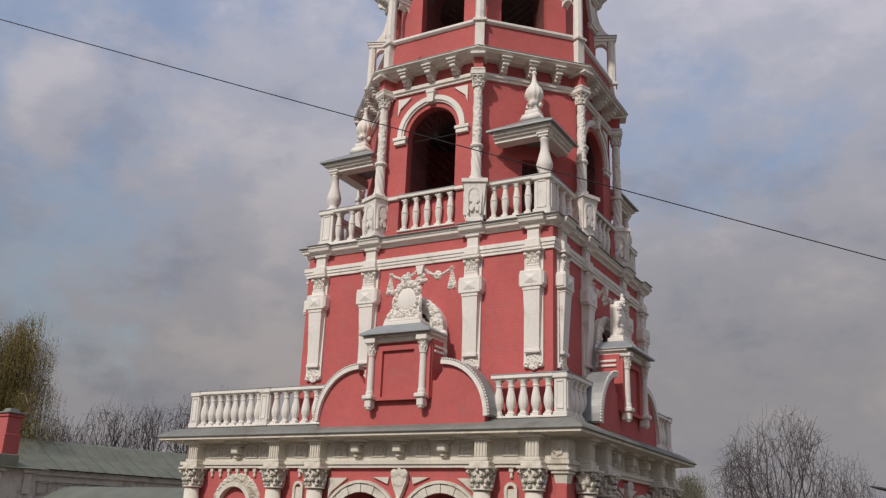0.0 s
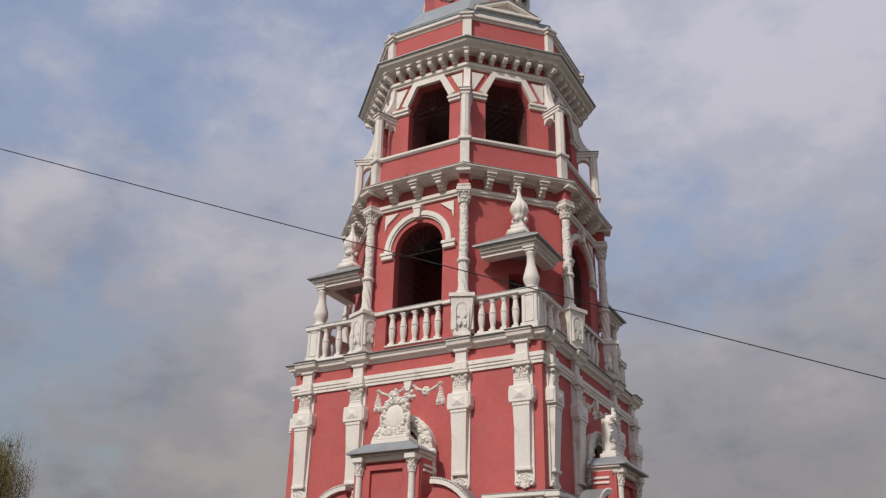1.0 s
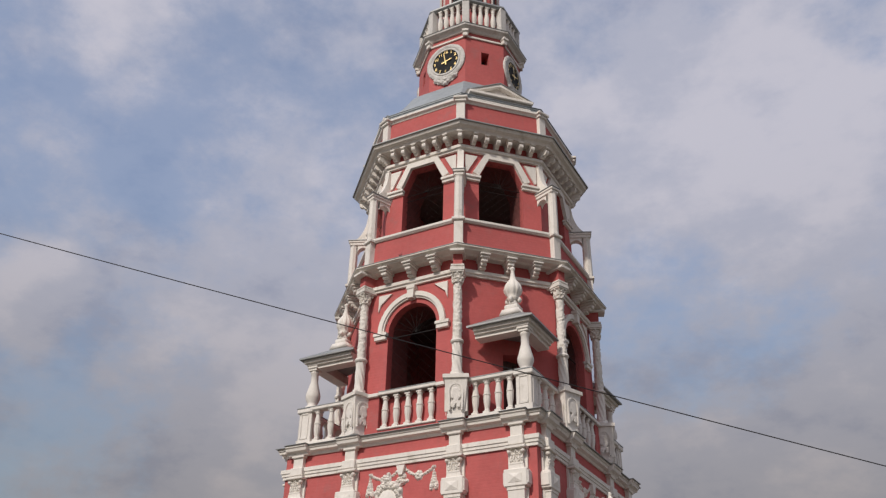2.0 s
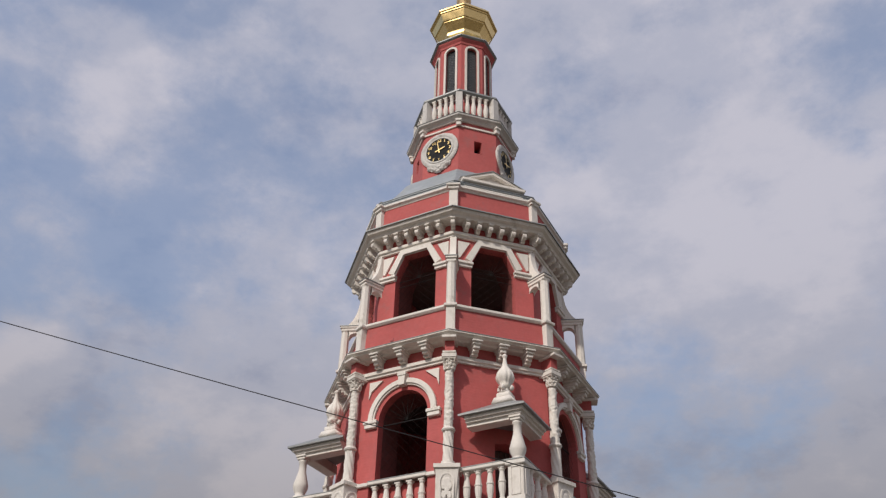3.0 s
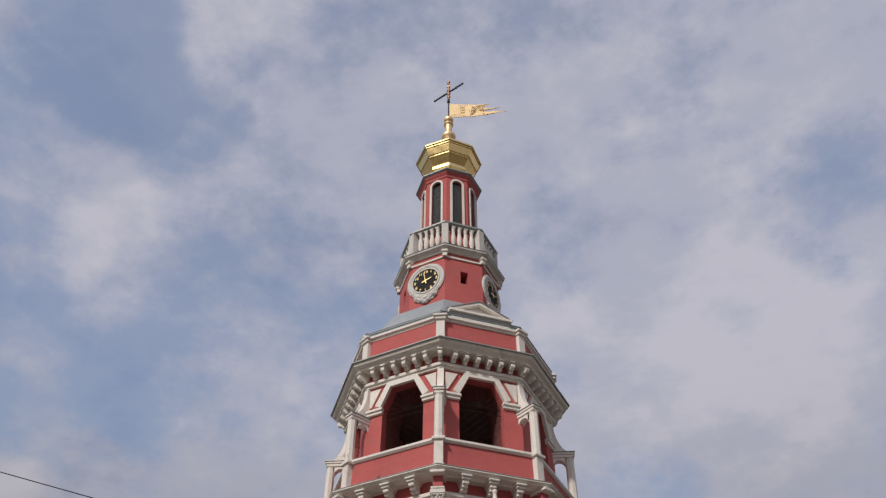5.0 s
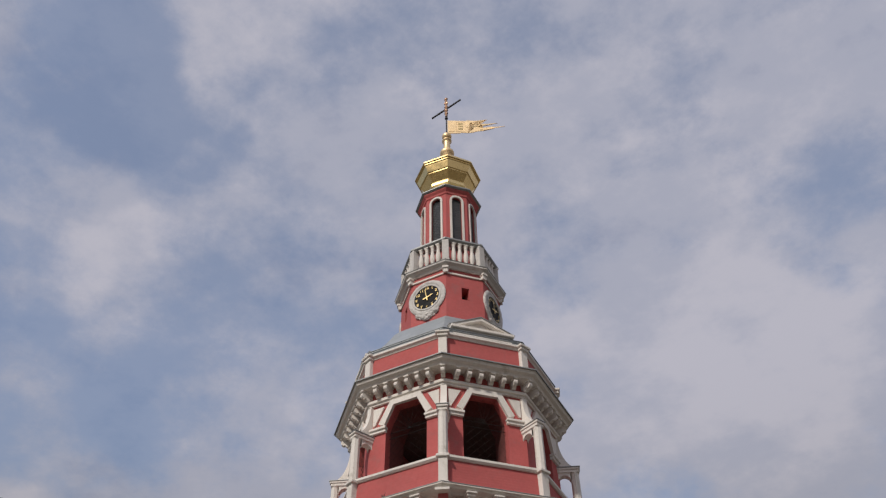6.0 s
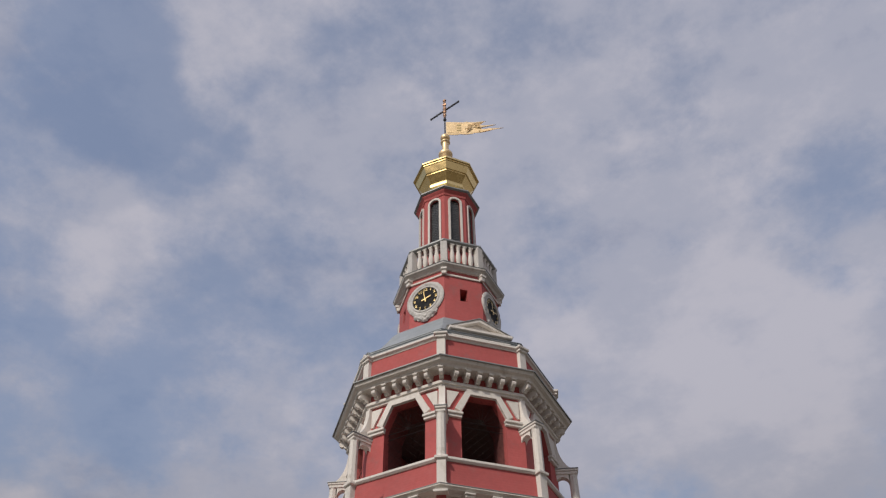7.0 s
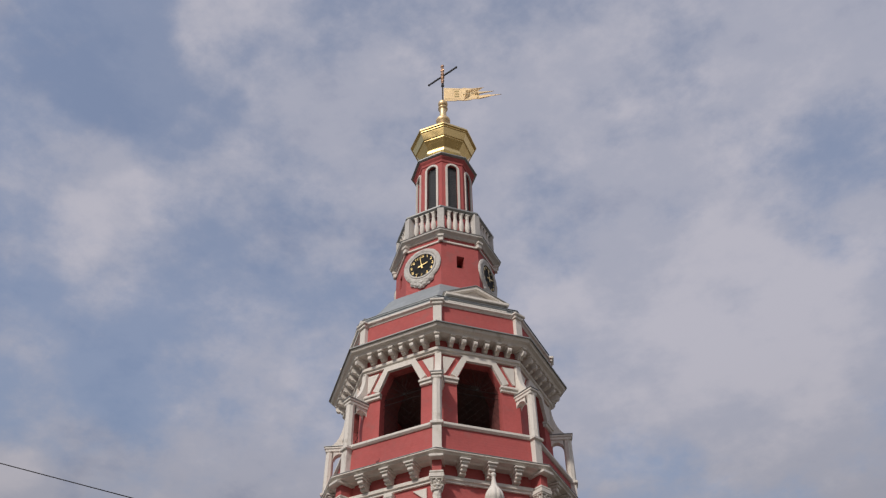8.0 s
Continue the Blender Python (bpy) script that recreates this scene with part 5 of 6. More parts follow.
for k in (45, 135, 225, 315):
    hold = holder("pediment", tower, turn(k))
    b = bmesh.new()
    soft_box(b, -1.02, 1.02, -3.36, -2.6, 24.73, 24.82, 0.012)
    soft_box(b, -0.95, 0.95, -3.31, -2.6, 24.82, 25.02, 0.012)
    soft_box(b, -1.10, 1.10, -3.42, -2.6, 25.02, 25.13, 0.012)
    part("entablature", b, WHITE, hold)
    b = bmesh.new()
    prism(b, [(-0.92, 25.13), (0.92, 25.13), (0, 25.60)], -3.12, -2.0)
    part("tympanum", b, WHITE, hold)
    b = bmesh.new()
    band(b, [(-1.08, 25.14), (0, 25.60), (1.08, 25.14)], [(-1.15, 25.17), (0, 25.72), (1.15, 25.17)], -3.28, -1.9)
    part("raking_cornice", b, WHITE, hold)
    b = bmesh.new()
    band(b, [(-1.16, 25.172), (0, 25.722), (1.16, 25.172)], [(-1.16, 25.20), (0, 25.75), (1.16, 25.20)], -3.31, -1.9)
    part("pediment_tin", b, TIN, hold)

# ---- clock storey
O5 = 1.76
W5 = O5 * T8
for k in range(8):
    b = bmesh.new()
    pierced(b, W5, W5 - 0.5 * T8, O5, 0.5, 25.6, 29.3, 27.85, [[(-0.13, 28.43), (0.0, 28.43), (0.165, 28.43)]] if k % 2 else [])
    part("clock_storey_wall", b, RED, tower, m=turn(45 * k))
b = bmesh.new()
slab(b, octagon, 1.2, 25.7, 25.8)
part("clock_floor", b, DARK, tower)
b = bmesh.new()
ring(b, octagon, [(O5 - 0.01, 28.98), (O5 + 0.05, 28.98), (O5 + 0.05, 29.05), (O5 - 0.01, 29.06)])
part("string_course", b, WHITE, tower)
b = bmesh.new()
ring(b, octagon, [(1.2, 29.24), (O5 + 0.06, 29.24), (O5 + 0.12, 29.32), (O5 + 0.24, 29.40), (O5 + 0.25, 29.46), (1.2, 29.46)])
part("cornice", b, GREY_WHITE, tower, "greyish white moulded cornice")
b = bmesh.new()
ring(b, octagon, [(1.2, 29.464), (O5 + 0.255, 29.464), (O5 + 0.27, 29.49), (1.2, 29.57)])
part("cornice_tin", b, TIN, tower)
cb = None
for k in range(8):
    rr_ = O5 / math.cos(math.pi / 8)
    if cb is None:
        b = bmesh.new()
        soft_box(b, -0.09, 0.09, -0.12, 0.1, 28.98, 29.26, 0.015)
        soft_box(b, -0.12, 0.12, -0.17, 0.1, 29.16, 29.27, 0.015)
        cb = part("bracket", b, WHITE, tower, m=turn(45 * k + 22.5, 0, -rr_)).data
    else:
        again("bracket", cb, tower, m=turn(45 * k + 22.5, 0, -rr_))

def digit_bm(text, size):
    """Built-in font characters as a flat mesh."""
    cu = bpy.data.curves.new("t", "FONT")
    cu.body, cu.size, cu.align_x, cu.align_y, cu.extrude = text, size, "CENTER", "CENTER", 0.008
    cu.offset = 0.004
    tmp = new("t", cu)
    dg = bpy.context.evaluated_depsgraph_get()
    me = bpy.data.meshes.new_from_object(tmp.evaluated_get(dg))
    bpy.data.objects.remove(tmp)
    b = bmesh.new()
    b.from_mesh(me)
    bpy.data.meshes.remove(me)
    return b


def clock(k):
    """White moulded surround, black dial, gilded numerals and pointers."""
    c = holder("clock", tower, turn(k, -0.04 if k == 0 else 0.0, -O5, 28.07))
    circ = [(math.cos(2 * math.pi * i / 40), math.sin(2 * math.pi * i / 40)) for i in range(41)]
    b = bmesh.new()
    band(b, [(0.54 * x, 0.56 * z) for x, z in circ], [(0.76 * x, 0.80 * z) for x, z in circ], -0.055, 0.02)
    band(b, [(0.52 * x, 0.54 * z) for x, z in circ], [(0.58 * x, 0.60 * z) for x, z in circ], -0.085, 0.02)
    prism(b, [(-0.50, -0.66), (-0.30, -0.94), (0.30, -0.94), (0.50, -0.66)], -0.052, 0.02)
    lumps = [(0.67 * math.cos(math.pi * i / 32), 0.71 * math.sin(math.pi * i / 32), 0.085, 0.085, 0.035) for i in range(64)]
    lumps += [(x, z, 0.10, 0.08, 0.07) for x, z in ((-0.36, -0.78), (-0.2, -0.84), (0.0, -0.80), (0.2, -0.84), (0.36, -0.78), (-0.1, -0.93), (0.1, -0.93), (0, -1.0))]
    relief(b, lumps, -0.05, 0.025, 0.7)
    part("clock_surround", b, GREY_WHITE, c, "greyish white moulded plaster clock surround")
    b = bmesh.new()
    prism(b, [(0.55 * x, 0.57 * z) for x, z in circ[:-1]], -0.04, 0.02)
    part("dial", b, BLACK, c, "black clock dial")
    up = Matrix.Rotation(radians(90), 4, "X")
    for h in range(1, 13):
        a = radians(90 - 30 * h)
        part("numeral", digit_bm(str(h), 0.175), GOLD, c, "gilded numeral", Matrix.Translation((0.44 * math.cos(a), -0.052, 0.455 * math.sin(a))) @ up)
    for ang, ln, w, nm in ((100, 0.44, 0.022, "minute_hand"), (17, 0.27, 0.028, "hour_hand")):
        b = bmesh.new()
        a = radians(ang)
        d, q = (math.cos(a), math.sin(a)), (-math.sin(a), math.cos(a))
        pt = lambda u, v: (d[0] * u + q[0] * v, d[1] * u + q[1] * v)
        prism(b, [pt(-0.16, -w), pt(0.1, -w * 0.6), pt(ln * 0.7, -w), pt(ln, 0), pt(ln * 0.7, w), pt(0.1, w * 0.6), pt(-0.16, w)], -0.080 - (0.012 if nm == "minute_hand" else 0), -0.070 - (0.012 if nm == "minute_hand" else 0))
        part(nm, b, GOLD, c, "gilded clock hand")


for k in (0, 90, 180, 270):
    clock(k)

# ---- upper balustrade
BAL3 = baluster_mesh(0.80, 0.10)
ub = holder("upper_balustrade", tower)
b = bmesh.new()
ring(b, octagon, [(1.38, 29.54), (1.84, 29.54), (1.84, 29.66), (1.38, 29.68)])
part("plinth", b, GREY_WHITE, ub)
b = bmesh.new()
ring(b, octagon, [(1.46, 30.76), (1.74, 30.76), (1.82, 30.84), (1.82, 30.91), (1.46, 30.94)])
part("rail", b, TIN, ub, "grey tin-covered rail")
pm = None
for k in range(8):
    for i in range(4):
        again("baluster", BAL3, ub, m=turn(45 * k, -0.37 + 0.247 * i, -1.67, 29.66) @ Matrix.Diagonal((1, 1, 1.4, 1)))
    if pm is None:
        b = bmesh.new()
        soft_box(b, -0.13, 0.13, -0.12, 0.16, 29.56, 30.80, 0.012)
        soft_box(b, -0.16, 0.16, -0.15, 0.16, 29.56, 29.72, 0.012)
        pm = part("post", b, GREY_WHITE, ub, m=turn(45 * k + 22.5, 0, -1.68 / math.cos(math.pi / 8))).data
    else:
        again("post", pm, ub, m=turn(45 * k + 22.5, 0, -1.68 / math.cos(math.pi / 8)))
b = bmesh.new()
slab(b, octagon, 1.5, 29.5, 29.6)
part("upper_deck", b, TIN, tower)

# ---- lantern
O6, T6 = 1.10, 0.16
W6 = O6 * T8
for k in range(8):
    b = bmesh.new()
    pierced(b, W6, W6 - T6 * T8, O6, T6, 29.6, 34.6, 31.1, [arch(0.22, 33.98, 0.22, 12)])
    part("lantern_wall", b, RED, tower, m=turn(45 * k))
    win = holder("lantern_window", tower, turn(45 * k))
    b = bmesh.new()
    band(b, arch(0.215, 33.98, 0.215, 14), arch(0.30, 33.98, 0.31, 14), -O6 - 0.05, -O6 + 0.01)
    for s in (-1, 1):
        box(b, s * 0.2575 - 0.0425, s * 0.2575 + 0.0425, -O6 - 0.05, -O6 + 0.01, 31.1, 33.98)
    part("frame", b, WHITE, win)
    b = bmesh.new()
    box(b, -0.33, 0.33, -O6 - 0.12, -O6 + 0.02, 31.02, 31.10)
    part("sill", b, TIN, win)
    # added pane: the lantern is open, its dark inside is put into this colour
    b = bmesh.new()
    prism(b, [(-0.215, 31.1)] + arch(0.215, 33.98, 0.215, 14) + [(0.215, 31.1)], -O6 + 0.09, -O6 + 0.10)
    part("pane", b, DARK_PANE, win, "dark pane added for the shaded inside of the open lantern")
    b = bmesh.new()
    for i in range(19):
        z = 31.12 + 0.15 * i
        for s in (-1, 1):
            tube(b, [(-0.21 * s, -O6 + 0.07, z), (0.21 * s, -O6 + 0.07, z + 0.30)], [0.009, 0.009], 4)
    part("lattice", b, TIN, win, "diagonal metal lattice")
b = bmesh.new()
ring(b, octagon, [(O6 - 0.01, 34.34), (O6 + 0.03, 34.34), (O6 + 0.05, 34.44), (O6 + 0.12, 34.54), (O6 + 0.14, 34.60), (O6 - 0.2, 34.60)])
part("lantern_band", b, RED, tower)
b = bmesh.new()
ring(b, octagon, [(0.6, 34.605), (1.23, 34.605), (1.32, 34.655), (1.32, 34.70), (0.6, 34.96)])
part("lantern_cornice", b, TIN_BLUE, tower, "grey tin lantern cornice")

# ---- gilded dome, finial, cross and pennant
b = bmesh.new()
DOME = [(0.80, 34.95), (0.80, 35.42), (0.92, 35.46), (0.92, 35.60), (0.85, 35.64), (0.87, 35.72), (1.03, 35.98), (1.11, 36.10), (1.11, 36.16), (1.15, 36.18), (1.25, 36.46), (1.27, 36.52), (1.31, 36.54), (1.31, 36.60), (1.36, 36.63), (1.36, 36.70), (1.31, 36.75),
        (1.18, 36.98), (0.92, 37.25), (0.66, 37.58), (0.46, 37.92), (0.33, 38.12), (0.27, 38.24), (0.1, 38.26)]
ring(b, octagon, [(a, z - 0.09) for a, z in DOME], close=False)
part("dome", b, GOLD, tower, "gilded octagonal dome", turn(5))
b = bmesh.new()
lathe(b, [(0.2, 38.10), (0.22, 38.30), (0.29, 38.38), (0.33, 38.47), (0.33, 38.54), (0.28, 38.62), (0.20, 38.67), (0.175, 38.74), (0.16, 38.80), (0.155, 39.30), (0.17, 39.36), (0.225, 39.40), (0.225, 39.46), (0.14, 39.50), (0.12, 39.58)], 20)
lathe(b, [(0.10, 39.56)] + [(0.23 * math.sin(math.pi * q / 14), 39.77 - 0.23 * math.cos(math.pi * q / 14)) for q in range(2, 14)] + [(0.03, 40.0)], 20)
part("finial", b, PALE_GOLD, tower, "gilded finial with ball", smooth=True)
b = bmesh.new()
tube(b, [(0, 0, 40.1), (0, 0, 43.02)], [0.035, 0.03], 8)
lump(b, 0, 0, 41.36, 0.08, 0.08, 0.08, 0.1)
lump(b, 0, 0, 41.50, 0.06, 0.06, 0.05, 0.1)
part("mast", b, IRON, tower, "dark iron mast", turn(0, 0, 0, -0.12))
crs = holder("cross", tower, turn(-10.7, 0, 0, -0.12))
b = bmesh.new()
soft_box(b, -0.055, 0.055, -0.045, 0.045, 41.5, 43.05, 0.015)
part("upright", b, COPPER, crs, "coppery gilded upright")
b = bmesh.new()
soft_box(b, -0.86, 0.86, -0.03, 0.03, 42.09, 42.18, 0.01)
for s in (-1, 1):
    lump(b, s * 0.86, 0, 42.135, 0.05, 0.05, 0.07, 0.1)
    lump(b, s * 0.74, 0, 42.135, 0.035, 0.04, 0.065, 0.1)
    lump(b, s * 0.48, 0, 42.135, 0.06, 0.05, 0.075, 0.2)
    lump(b, s * 0.26, 0, 42.135, 0.05, 0.05, 0.065, 0.2)
part("crossbar", b, IRON, crs, "dark iron crossbar")
for z in (41.75, 42.0, 42.3, 42.6, 42.95):
    b = bmesh.new()
    lump(b, 0, 0, z, 0.10, 0.075, 0.09, 0.2)
    part("knot", b, COPPER, crs)

b = bmesh.new()
fl = [(0.05, 40.18), (0.62, 40.16), (0.70, 40.21), (1.0, 40.17), (1.30, 40.20), (1.38, 40.27), (1.72, 40.30), (1.86, 40.40), (2.05, 40.42), (2.2, 40.50), (2.62, 40.60), (2.25, 40.56), (2.05, 40.60), (1.92, 40.55), (1.72, 40.53), (1.50, 40.60), (1.42, 40.56), (1.60, 40.68), (1.95, 40.76), (2.32, 40.87),
      (1.90, 40.83), (1.62, 40.86), (1.45, 40.80), (1.3, 40.84), (1.20, 40.93), (1.12, 40.95), (1.45, 41.06), (1.90, 41.17), (1.42, 41.11), (1.20, 41.12), (1.05, 41.17), (0.9, 41.12), (0.05, 41.20)]
prism(b, [(x if x < 1.4 else 1.4 + (x - 1.4) * 1.15, z) for x, z in fl], -0.014, 0.014)
bmesh.ops.triangulate(b, faces=[f for f in b.faces if len(f.verts) > 4])
m_fl = turn(26.0, 0, 0, -0.14)
pen = part("pennant", b, PALE_GOLD, tower, "gilded swallow-tailed weather vane pennant", m_fl)
for i, (x0, x1, z0, z1) in enumerate(((0.45, 0.48, 40.30, 41.08), (0.86, 0.89, 40.30, 41.08), (0.48, 0.86, 41.04, 41.08), (0.48, 0.86, 40.30, 40.34), (0.56, 0.78, 40.84, 40.95), (0.56, 0.78, 40.64, 40.75), (0.56, 0.78, 40.44, 40.55))):
    b = bmesh.new()
    box(b, x0, x1, -0.022, 0.022, z0, z1)
    part("relief_bar", b, GOLD if i > 3 else PALE_GOLD, pen)
rng = random.Random(12)
for i in range(8):
    x0 = 1.0 + 1.0 * rng.random()
    z0 = 40.32 + (0.72 - 0.45 * (x0 - 1.0)) * rng.random()
    b = bmesh.new()
    tube(b, [(x0 + 0.05 * math.cos(q * 1.1), -0.016 if q % 2 else -0.020, z0 + 0.04 * math.sin(q * 1.1)) for q in range(5)], [0.014] * 5, 4)
    part("relief_scroll", b, GOLD, pen)
for i in range(10):
    b = bmesh.new()
    tube(b, [(0.12 + 0.03 * i, -0.016, 40.30), (0.13 + 0.03 * i, -0.016, 40.36)], [0.010, 0.006], 4)
    part("relief_stroke", b, GOLD, pen)

# a small weed that has taken root on the parapet
b = bmesh.new()
rng = random.Random(4)
for i in range(7):
    a = rng.uniform(-0.6, 0.6)
    tube(b, [(0, 0, 0), (a * 0.06, -0.03, 0.09), (a * 0.13, -0.05, 0.15 + 0.09 * rng.random())], [0.008, 0.006, 0.004], 4)
tagged(part("weed", b, BARK, None, m=pose(-0.38, -3.66, 19.02)), "dry brown weed growing on the parapet ledge", "plant")

# ---------------------------------------------------------------- overhead cable
ahead = Vector((-0.4487, 0.8937, 0))
aside = Vector((0.8937, 0.4487, 0))
b = bmesh.new()
pts = []
for i in range(70):
    s = -15 + 0.5 * i
    pts.append(Vector((*SPOT, 9.1944 - 0.2759 * s + 0.00096 * s * s)) + ahead * 6.8 + aside * s)
    if pts[-1].z < ground_height(pts[-1].x, pts[-1].y) - 0.1:
        break
tube(b, pts, [0.0043] * len(pts), 6)
tagged(part("overhead_cable", b, IRON), "thin black cable running down across the street to the ground", "cable")


# ---------------------------------------------------------------- low building with a green roof
def long_house():
    h = tagged(holder("long_house", None, pose(-28.75, 5.25, 0, 0, 0, 0)), "low white building with green tin roof and red chimney", "building")
    d = Vector((0.24, 0.971, 0))
    m = Matrix.Rotation(math.atan2(d.y, d.x), 4, "Z")
    L0, L1, wid, ez, rz = -14.0, 15.0, 7.6, 8.50, 10.2
    b = bmesh.new()
    box(b, L0, L1, 0.45, wid - 0.45, 0.0, ez - 0.05)
    part("wall", b, OLD_WALL, h, "weathered whitish wall", m)
    b = bmesh.new()
    n = 36
    prof = [(-0.1, ez), (0.35, ez + 0.22), (wid * 0.25, ez + 0.8), (wid * 0.42, rz - 0.15), (wid * 0.5, rz), (wid * 0.58, rz - 0.15), (wid * 0.75, ez + 0.8), (wid - 0.35, ez + 0.22), (wid + 0.1, ez)]
    rows = [[b.verts.new((L0 + (L1 - L0) * i / n, y, z)) for y, z in prof] for i in range(n + 1)]
    for a, c in zip(rows, rows[1:]):
        for j in range(len(prof) - 1):
            b.faces.new((a[j], c[j], c[j + 1], a[j + 1]))
    for r in (rows[0], rows[-1]):
        b.faces.new(r)
    part("roof", b, GREEN_TIN, h, "green painted tin roof", m)
    for i in range(1, n):
        b = bmesh.new()
        x = L0 + (L1 - L0) * i / n
        for (y0, z0), (y1, z1) in zip(prof[:4], prof[1:5]):
            v = [b.verts.new(p) for p in ((x - 0.02, y0, z0 - 0.01), (x + 0.02, y0, z0 - 0.01), (x + 0.02, y1, z1 - 0.01), (x - 0.02, y1, z1 - 0.01), (x - 0.02, y0, z0 + 0.05), (x + 0.02, y0, z0 + 0.05), (x + 0.02, y1, z1 + 0.05), (x - 0.02, y1, z1 + 0.05))]
            for f in ((3, 2, 1, 0), (4, 5, 6, 7), (0, 1, 5, 4), (1, 2, 6, 5), (2, 3, 7, 6), (3, 0, 4, 7)):
                b.faces.new([v[q] for q in f])
        part("roof_seam", b, GREEN_TIN, h, m=m)
    b = bmesh.new()
    box(b, L0, L1, 0.15, 0.5, ez - 0.30, ez - 0.04)
    box(b, L0, L1, 0.30, 0.5, ez - 0.62, ez - 0.30)
    box(b, L0, L1, 0.34, 0.5, ez - 1.45, ez - 1.35)
    part("eave_cornice", b, OLD_WALL, h, m=m)
    me = None
    for i in range(26):
        x = L0 + 0.6 + i * 1.05
        if me is None:
            b = bmesh.new()
            for xa, xb, za, zb in ((-0.3, 0.3, ez - 0.70, ez - 0.64), (-0.3, 0.3, ez - 1.20, ez - 1.14), (-0.3, -0.24, ez - 1.14, ez - 0.70), (0.24, 0.3, ez - 1.14, ez - 0.70)):
                box(b, xa, xb, 0.36, 0.46, za, zb)
            me = part("frieze_panel", b, OLD_WALL, h, m=m @ Matrix.Translation((x, 0, 0))).data
        else:
            again("frieze_panel", me, h, m=m @ Matrix.Translation((x, 0, 0)))
    # chimney on a lower roof that comes forward
    b = bmesh.new()
    v = [b.verts.new(p) for p in ((L0, -5.0, 8.2), (0.2, -5.0, 8.2), (0.2, 1.2, 8.2), (L0, 1.2, 8.2), (L0, -1.6, 9.3), (-2.2, -1.6, 9.3))]
    for f in ((0, 1, 5, 4), (1, 2, 5), (2, 3, 4, 5), (3, 0, 4), (3, 2, 1, 0)):
        b.faces.new([v[q] for q in f])
    part("wing_roof", b, GREEN_TIN, h, "green painted tin hipped roof", m)
    b = bmesh.new()
    box(b, L0, -0.2, -4.6, 0.4, 0.0, 8.2)
    for i in range(10):
        x = -0.6 - 1.3 * i
        soft_box(b, x - 0.16, x + 0.16, -4.75, -4.5, 7.1, 8.0, 0.03)
        soft_box(b, x - 0.26, x + 0.26, -4.85, -4.5, 8.0, 8.19, 0.03)
    part("wing_wall", b, OLD_WALL, h, "white wall with brackets", m)
    b = bmesh.new()
    soft_box(b, -3.4, -1.2, -4.9, -3.6, 8.22, 8.75, 0.03)
    part("roof_box", b, GREEN_TIN, h, "green tin-clad roof box", m)
    place = Matrix.Translation((2.5, -1.75, 0.3))
    b = bmesh.new()
    box(b, -0.36, 0.36, -0.36, 0.36, 8.0, 10.35)
    soft_box(b, -0.42, 0.42, -0.42, 0.42, 8.0, 9.45, 0.02)
    soft_box(b, -0.43, 0.43, -0.43, 0.43, 10.22, 10.36, 0.02)
    ch = part("chimney", b, RED, h, "red limewashed brick chimney", place)
    b = bmesh.new()
    soft_box(b, -0.50, 0.50, -0.50, 0.50, 10.36, 10.44, 0.02)
    box(b, -0.28, 0.28, -0.28, 0.28, 10.44, 10.62, 0.7)
    part("chimney_cap", b, EAVE_TIN, ch)
    return h


long_house()

# curved green roof of the porch between
b = bmesh.new()
prof = [(-1.7 + 3.4 * i / 12, 6.9 + 0.60 * math.sin(math.pi * i / 12)) for i in range(13)]
a_ = [b.verts.new((x, -4.0, z)) for x, z in prof]
c_ = [b.verts.new((x, 4.0, z)) for x, z in prof]
for i in range(12):
    b.faces.new((a_[i], a_[i + 1], c_[i + 1], c_[i]))
b.faces.new(a_)
b.faces.new(c_[::-1])
porch = tagged(holder("porch", None, pose(-18.0, 4.3, 0, 0, 0, 90)), "low porch with curved green tin roof", "porch")
part("roof", b, GREEN_TIN, porch, smooth=False)
b = bmesh.new()
box(b, -1.5, 1.5, -3.8, 3.8, 0, 6.92)
part("wall", b, OLD_WALL, porch)


# ---------------------------------------------------------------- trees
def limb(b, p, q, r0, r1, bow, rng, seg):
    """A gently crooked branch from p to q."""
    n = 4
    pts = [p.copy()]
    for i in range(1, n + 1):
        t = i / n
        w = bow * (p - q).length * math.sin(math.pi * min(t, 0.98))
        pts.append(p.lerp(q, t) + Vector((rng.uniform(-1, 1), rng.uniform(-1, 1), rng.uniform(-0.6, 0.9))) * w)
    tube(b, pts, [r0 + (r1 - r0) * i / n for i in range(n + 1)], seg)
    return pts


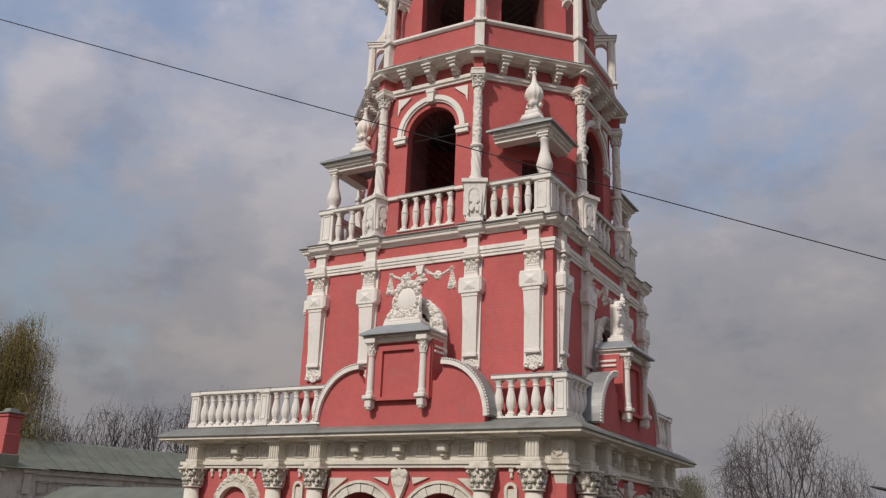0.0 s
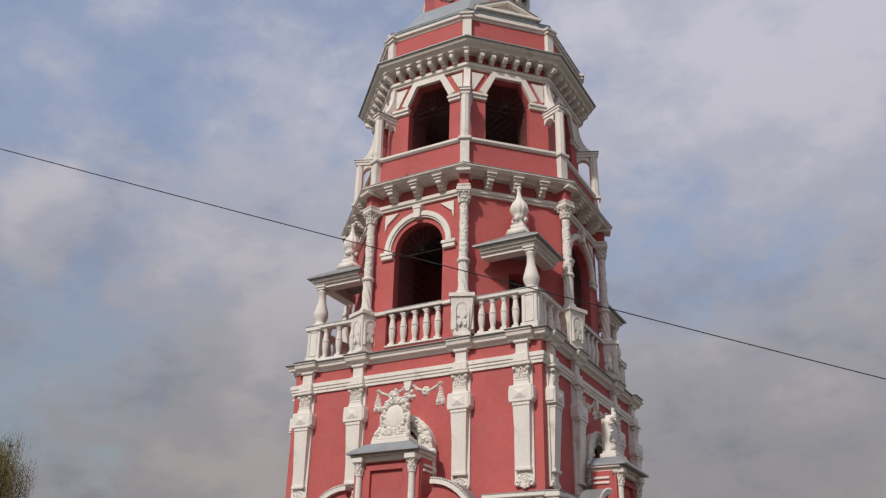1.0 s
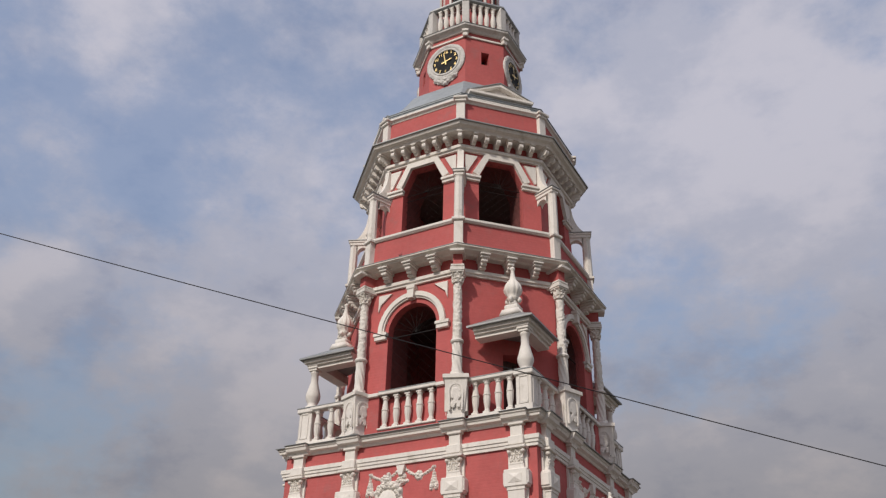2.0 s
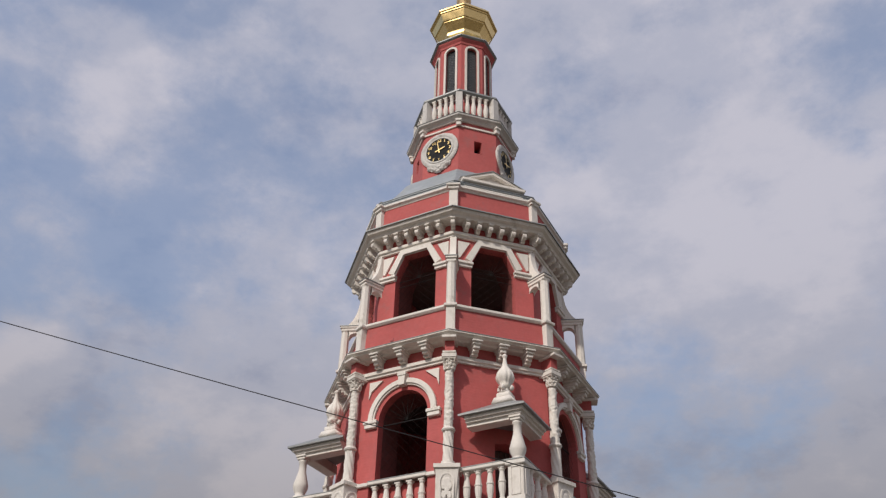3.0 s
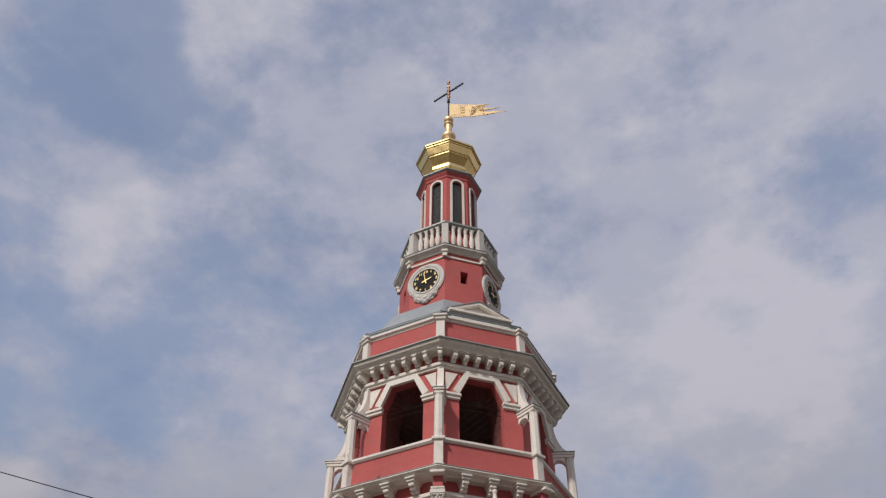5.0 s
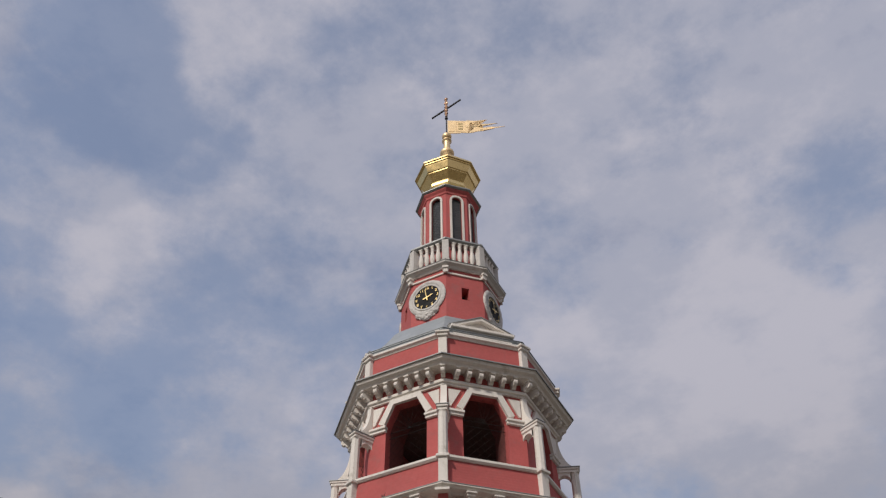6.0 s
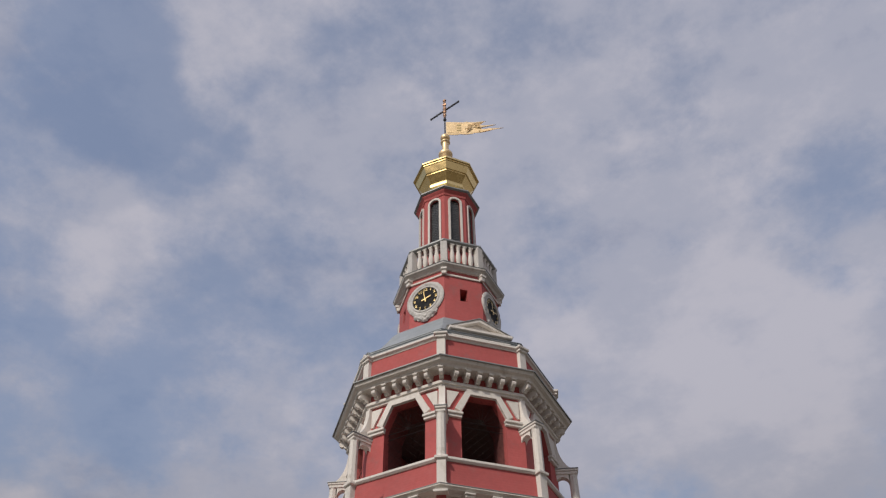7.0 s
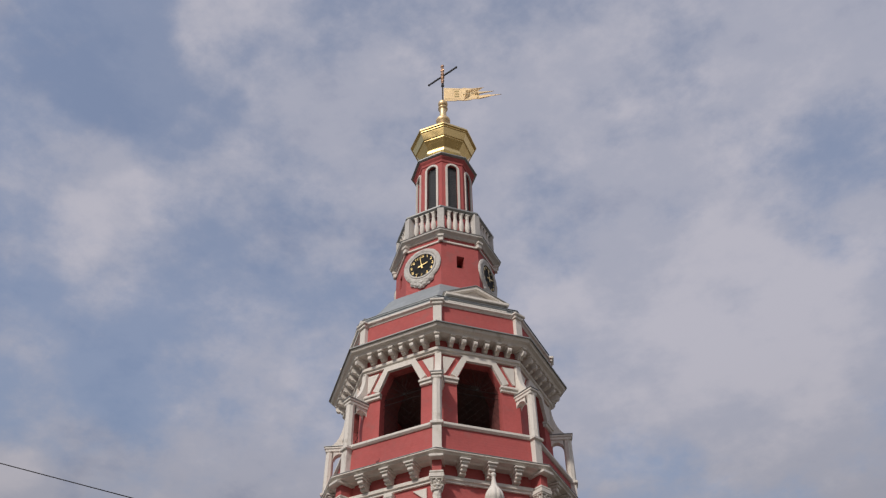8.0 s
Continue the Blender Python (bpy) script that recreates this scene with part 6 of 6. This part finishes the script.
def branch_out(b, start, way, level, r, rng, mid, size, shells, cones, counts, twig):
    """From a fork, branches that fan out from shell to shell of a rounded crown, down to budded twigs."""
    for k in range(counts[level]):
        side = way.orthogonal().normalized()
        side.rotate(Matrix.Rotation(6.283 * (k + rng.uniform(-0.3, 0.3)) / counts[level], 3, way))
        tilt = math.tan(radians(cones[level])) * math.sqrt((k + rng.uniform(0.1, 0.9)) / counts[level])
        nw = (way + side * tilt).normalized()
        if nw.z < -0.1:
            nw.z = rng.uniform(-0.1, 0.1)
        u = shells[level] * rng.uniform(0.88, 1.10)
        goal = mid + Vector((nw.x * size[0], nw.y * size[0], nw.z * size[1])) * u
        pts = limb(b, start, goal, r, r * 0.62, 0.035 + 0.01 * level, rng, 6 if level < 2 else 3)
        if level + 1 < len(counts):
            branch_out(b, pts[rng.randint(3, 4)], nw, level + 1, max(r * 0.58, twig), rng, mid, size, shells, cones, counts, twig)
            if level > 1:
                branch_out(b, pts[2], nw, len(counts) - 1, twig, rng, mid, size, [u * 0.97] * len(counts), [20] * len(counts), [1] * len(counts), twig)
        else:
            for q in pts[2:]:
                c = q + Vector((rng.gauss(0, 0.03), rng.gauss(0, 0.03), rng.gauss(0, 0.03)))
                b.faces.new([b.verts.new(c + Vector((rng.gauss(0, 0.02), rng.gauss(0, 0.02), rng.gauss(0, 0.035)))) for _ in range(3)])


def bare_tree(x, y, z, height, seed, label, wide, cone=66.0, counts=(9, 3, 3, 3, 4)):
    rng = random.Random(seed)
    t = tagged(holder("bare_tree", None, pose(x, y, z)), label, "tree", group="leafless trees")
    b = bmesh.new()
    trunk = height * 0.36
    tube(b, [(0, 0, -0.3), (0.05, 0, trunk * 0.5), (0.0, 0.05, trunk)], [height * 0.020, height * 0.016, height * 0.013], 8)
    part("trunk", b, BARK, t, smooth=True)
    b = bmesh.new()
    fork = Vector((0, 0.05, trunk * 0.97))
    branch_out(b, fork, Vector((0.02, 0.03, 1)).normalized(), 0, height * 0.0068, rng, fork, (wide, height * 0.64), [0.40, 0.62, 0.80, 0.91, 0.99], [cone, cone * 0.33, 14, 11, 16], counts, 0.0095)
    tagged(part("crown", b, BARK, t, "leafless brown twigs"), kind="stuff")
    return t


THIN = (7, 3, 2, 2, 2)
bare_tree(2.2, 38.5, 0.0, 14.7, 3, "large round-crowned leafless tree", 4.9)
bare_tree(5.2, 45.0, 0.0, 12.6, 8, "smaller leafless tree beside a larger one", 3.0, counts=(7, 3, 2, 3, 3))
bare_tree(-35.9, 17.3, 0.0, 13.6, 11, "slender leafless tree behind the green roof", 3.2, 38.0, THIN)
bare_tree(-34.2, 19.2, 0.0, 13.7, 51, "slender leafless tree behind the green roof", 2.8, 38.0, THIN)
bare_tree(-32.2, 21.2, 0.0, 14.8, 21, "slender leafless tree behind the green roof", 3.2, 38.0, THIN)
bare_tree(-30.6, 22.6, 0.0, 14.9, 61, "slender leafless tree behind the green roof", 2.8, 38.0, THIN)
bare_tree(-37.6, 15.4, 0.0, 12.2, 31, "slender leafless tree behind the green roof", 2.6, 38.0, THIN)


def weeping_tree(x, y, z, height, seed, label, wide, leaf):
    rng = random.Random(seed)
    t = tagged(holder("weeping_tree", None, pose(x, y, z)), label, "tree", group="weeping trees")
    b = bmesh.new()
    tube(b, [(0, 0, -0.3), (0.1, 0, height * 0.25), (0.2, 0.1, height * 0.5), (0.1, 0.1, height * 0.75)], [0.35, 0.28, 0.2, 0.1], 8)
    part("trunk", b, BIRCH_BARK, t, smooth=True)
    limbs, tips = bmesh.new(), []
    for i in range(30):
        a = i * 2.4
        u0 = i / 29
        base = Vector((0.15, 0.1, height * (0.30 + 0.46 * u0)))
        reach = wide * (1.0 - 0.72 * u0) * rng.uniform(0.7, 1.05)
        rise = height * rng.uniform(0.17, 0.25)
        pts = [base + Vector((math.cos(a) * reach * j / 6, math.sin(a) * reach * j / 6, rise * math.sin(j / 6 * 2.2))) for j in range(7)]
        tube(limbs, pts, [0.055 * (1 - 0.8 * j / 6) for j in range(7)], 5)
        for j in range(1, 7):
            tips += [pts[j] + Vector((rng.gauss(0, 0.35), rng.gauss(0, 0.35), rng.gauss(0, 0.25))) for _ in range(15)]
    part("branchwork", limbs, BIRCH_BARK, t)
    verts, faces = [], []
    for p in tips:
        for s in range(3):
            ln = abs(rng.gauss(0.0, 0.14)) * height + 0.8
            ox, oy = rng.uniform(-0.3, 0.3), rng.uniform(-0.3, 0.3)
            dx, dy = rng.gauss(0, 0.05), rng.gauss(0, 0.05)
            zz = 0.0
            while zz < ln:
                q = Vector((p.x + ox + dx * zz + rng.gauss(0, 0.03), p.y + oy + dy * zz + rng.gauss(0, 0.03), p.z - zz))
                a = rng.uniform(0, 3.14)
                w, h_ = 0.018, rng.uniform(0.08, 0.18)
                c, s_ = math.cos(a) * w, math.sin(a) * w
                i0 = len(verts)
                verts += [(q.x - c, q.y - s_, q.z), (q.x + c, q.y + s_, q.z - 0.03), (q.x + c * 0.3 + 0.03, q.y + s_, q.z - h_)]
                faces.append((i0, i0 + 1, i0 + 2))
                zz += rng.uniform(0.07, 0.16)
    me = bpy.data.meshes.new("leaves")
    me.from_pydata(verts, [], faces)
    me.materials.append(leaf)
    tagged(again("foliage", me, t, "thin hanging yellow-green spring twigs"), kind="stuff")
    return t


weeping_tree(-34.2, 8.0, 0.0, 17.6, 5, "tall weeping birch with yellow-green spring leaves", 5.2, WILLOW)
weeping_tree(0.1, 21.2, 0.0, 9.6, 9, "small pale weeping tree behind the tower", 1.6, PALE_LEAF)

# ---------------------------------------------------------------- street lamp whose head hangs into view
lamp = tagged(holder("street_lamp", None, pose(13.2, 2.9, ground_height(13.2, 2.9))), "dark street lamp on a thin curved arm", "street lamp")
b = bmesh.new()
tube(b, [(0, 0, -0.2), (0, 0, 6.6), (-0.15, 0, 7.1), (-0.6, -0.1, 7.3), (-2.9, -0.55, 7.52)], [0.09, 0.07, 0.05, 0.04, 0.03], 8)
part("pole", b, IRON, lamp)
b = bmesh.new()
tube(b, [(-2.75, -0.52, 7.50), (-2.95, -0.56, 7.54), (-3.25, -0.62, 7.60), (-3.45, -0.66, 7.64)], [0.02, 0.045, 0.038, 0.012], 8)
part("lamp_head", b, IRON, lamp)
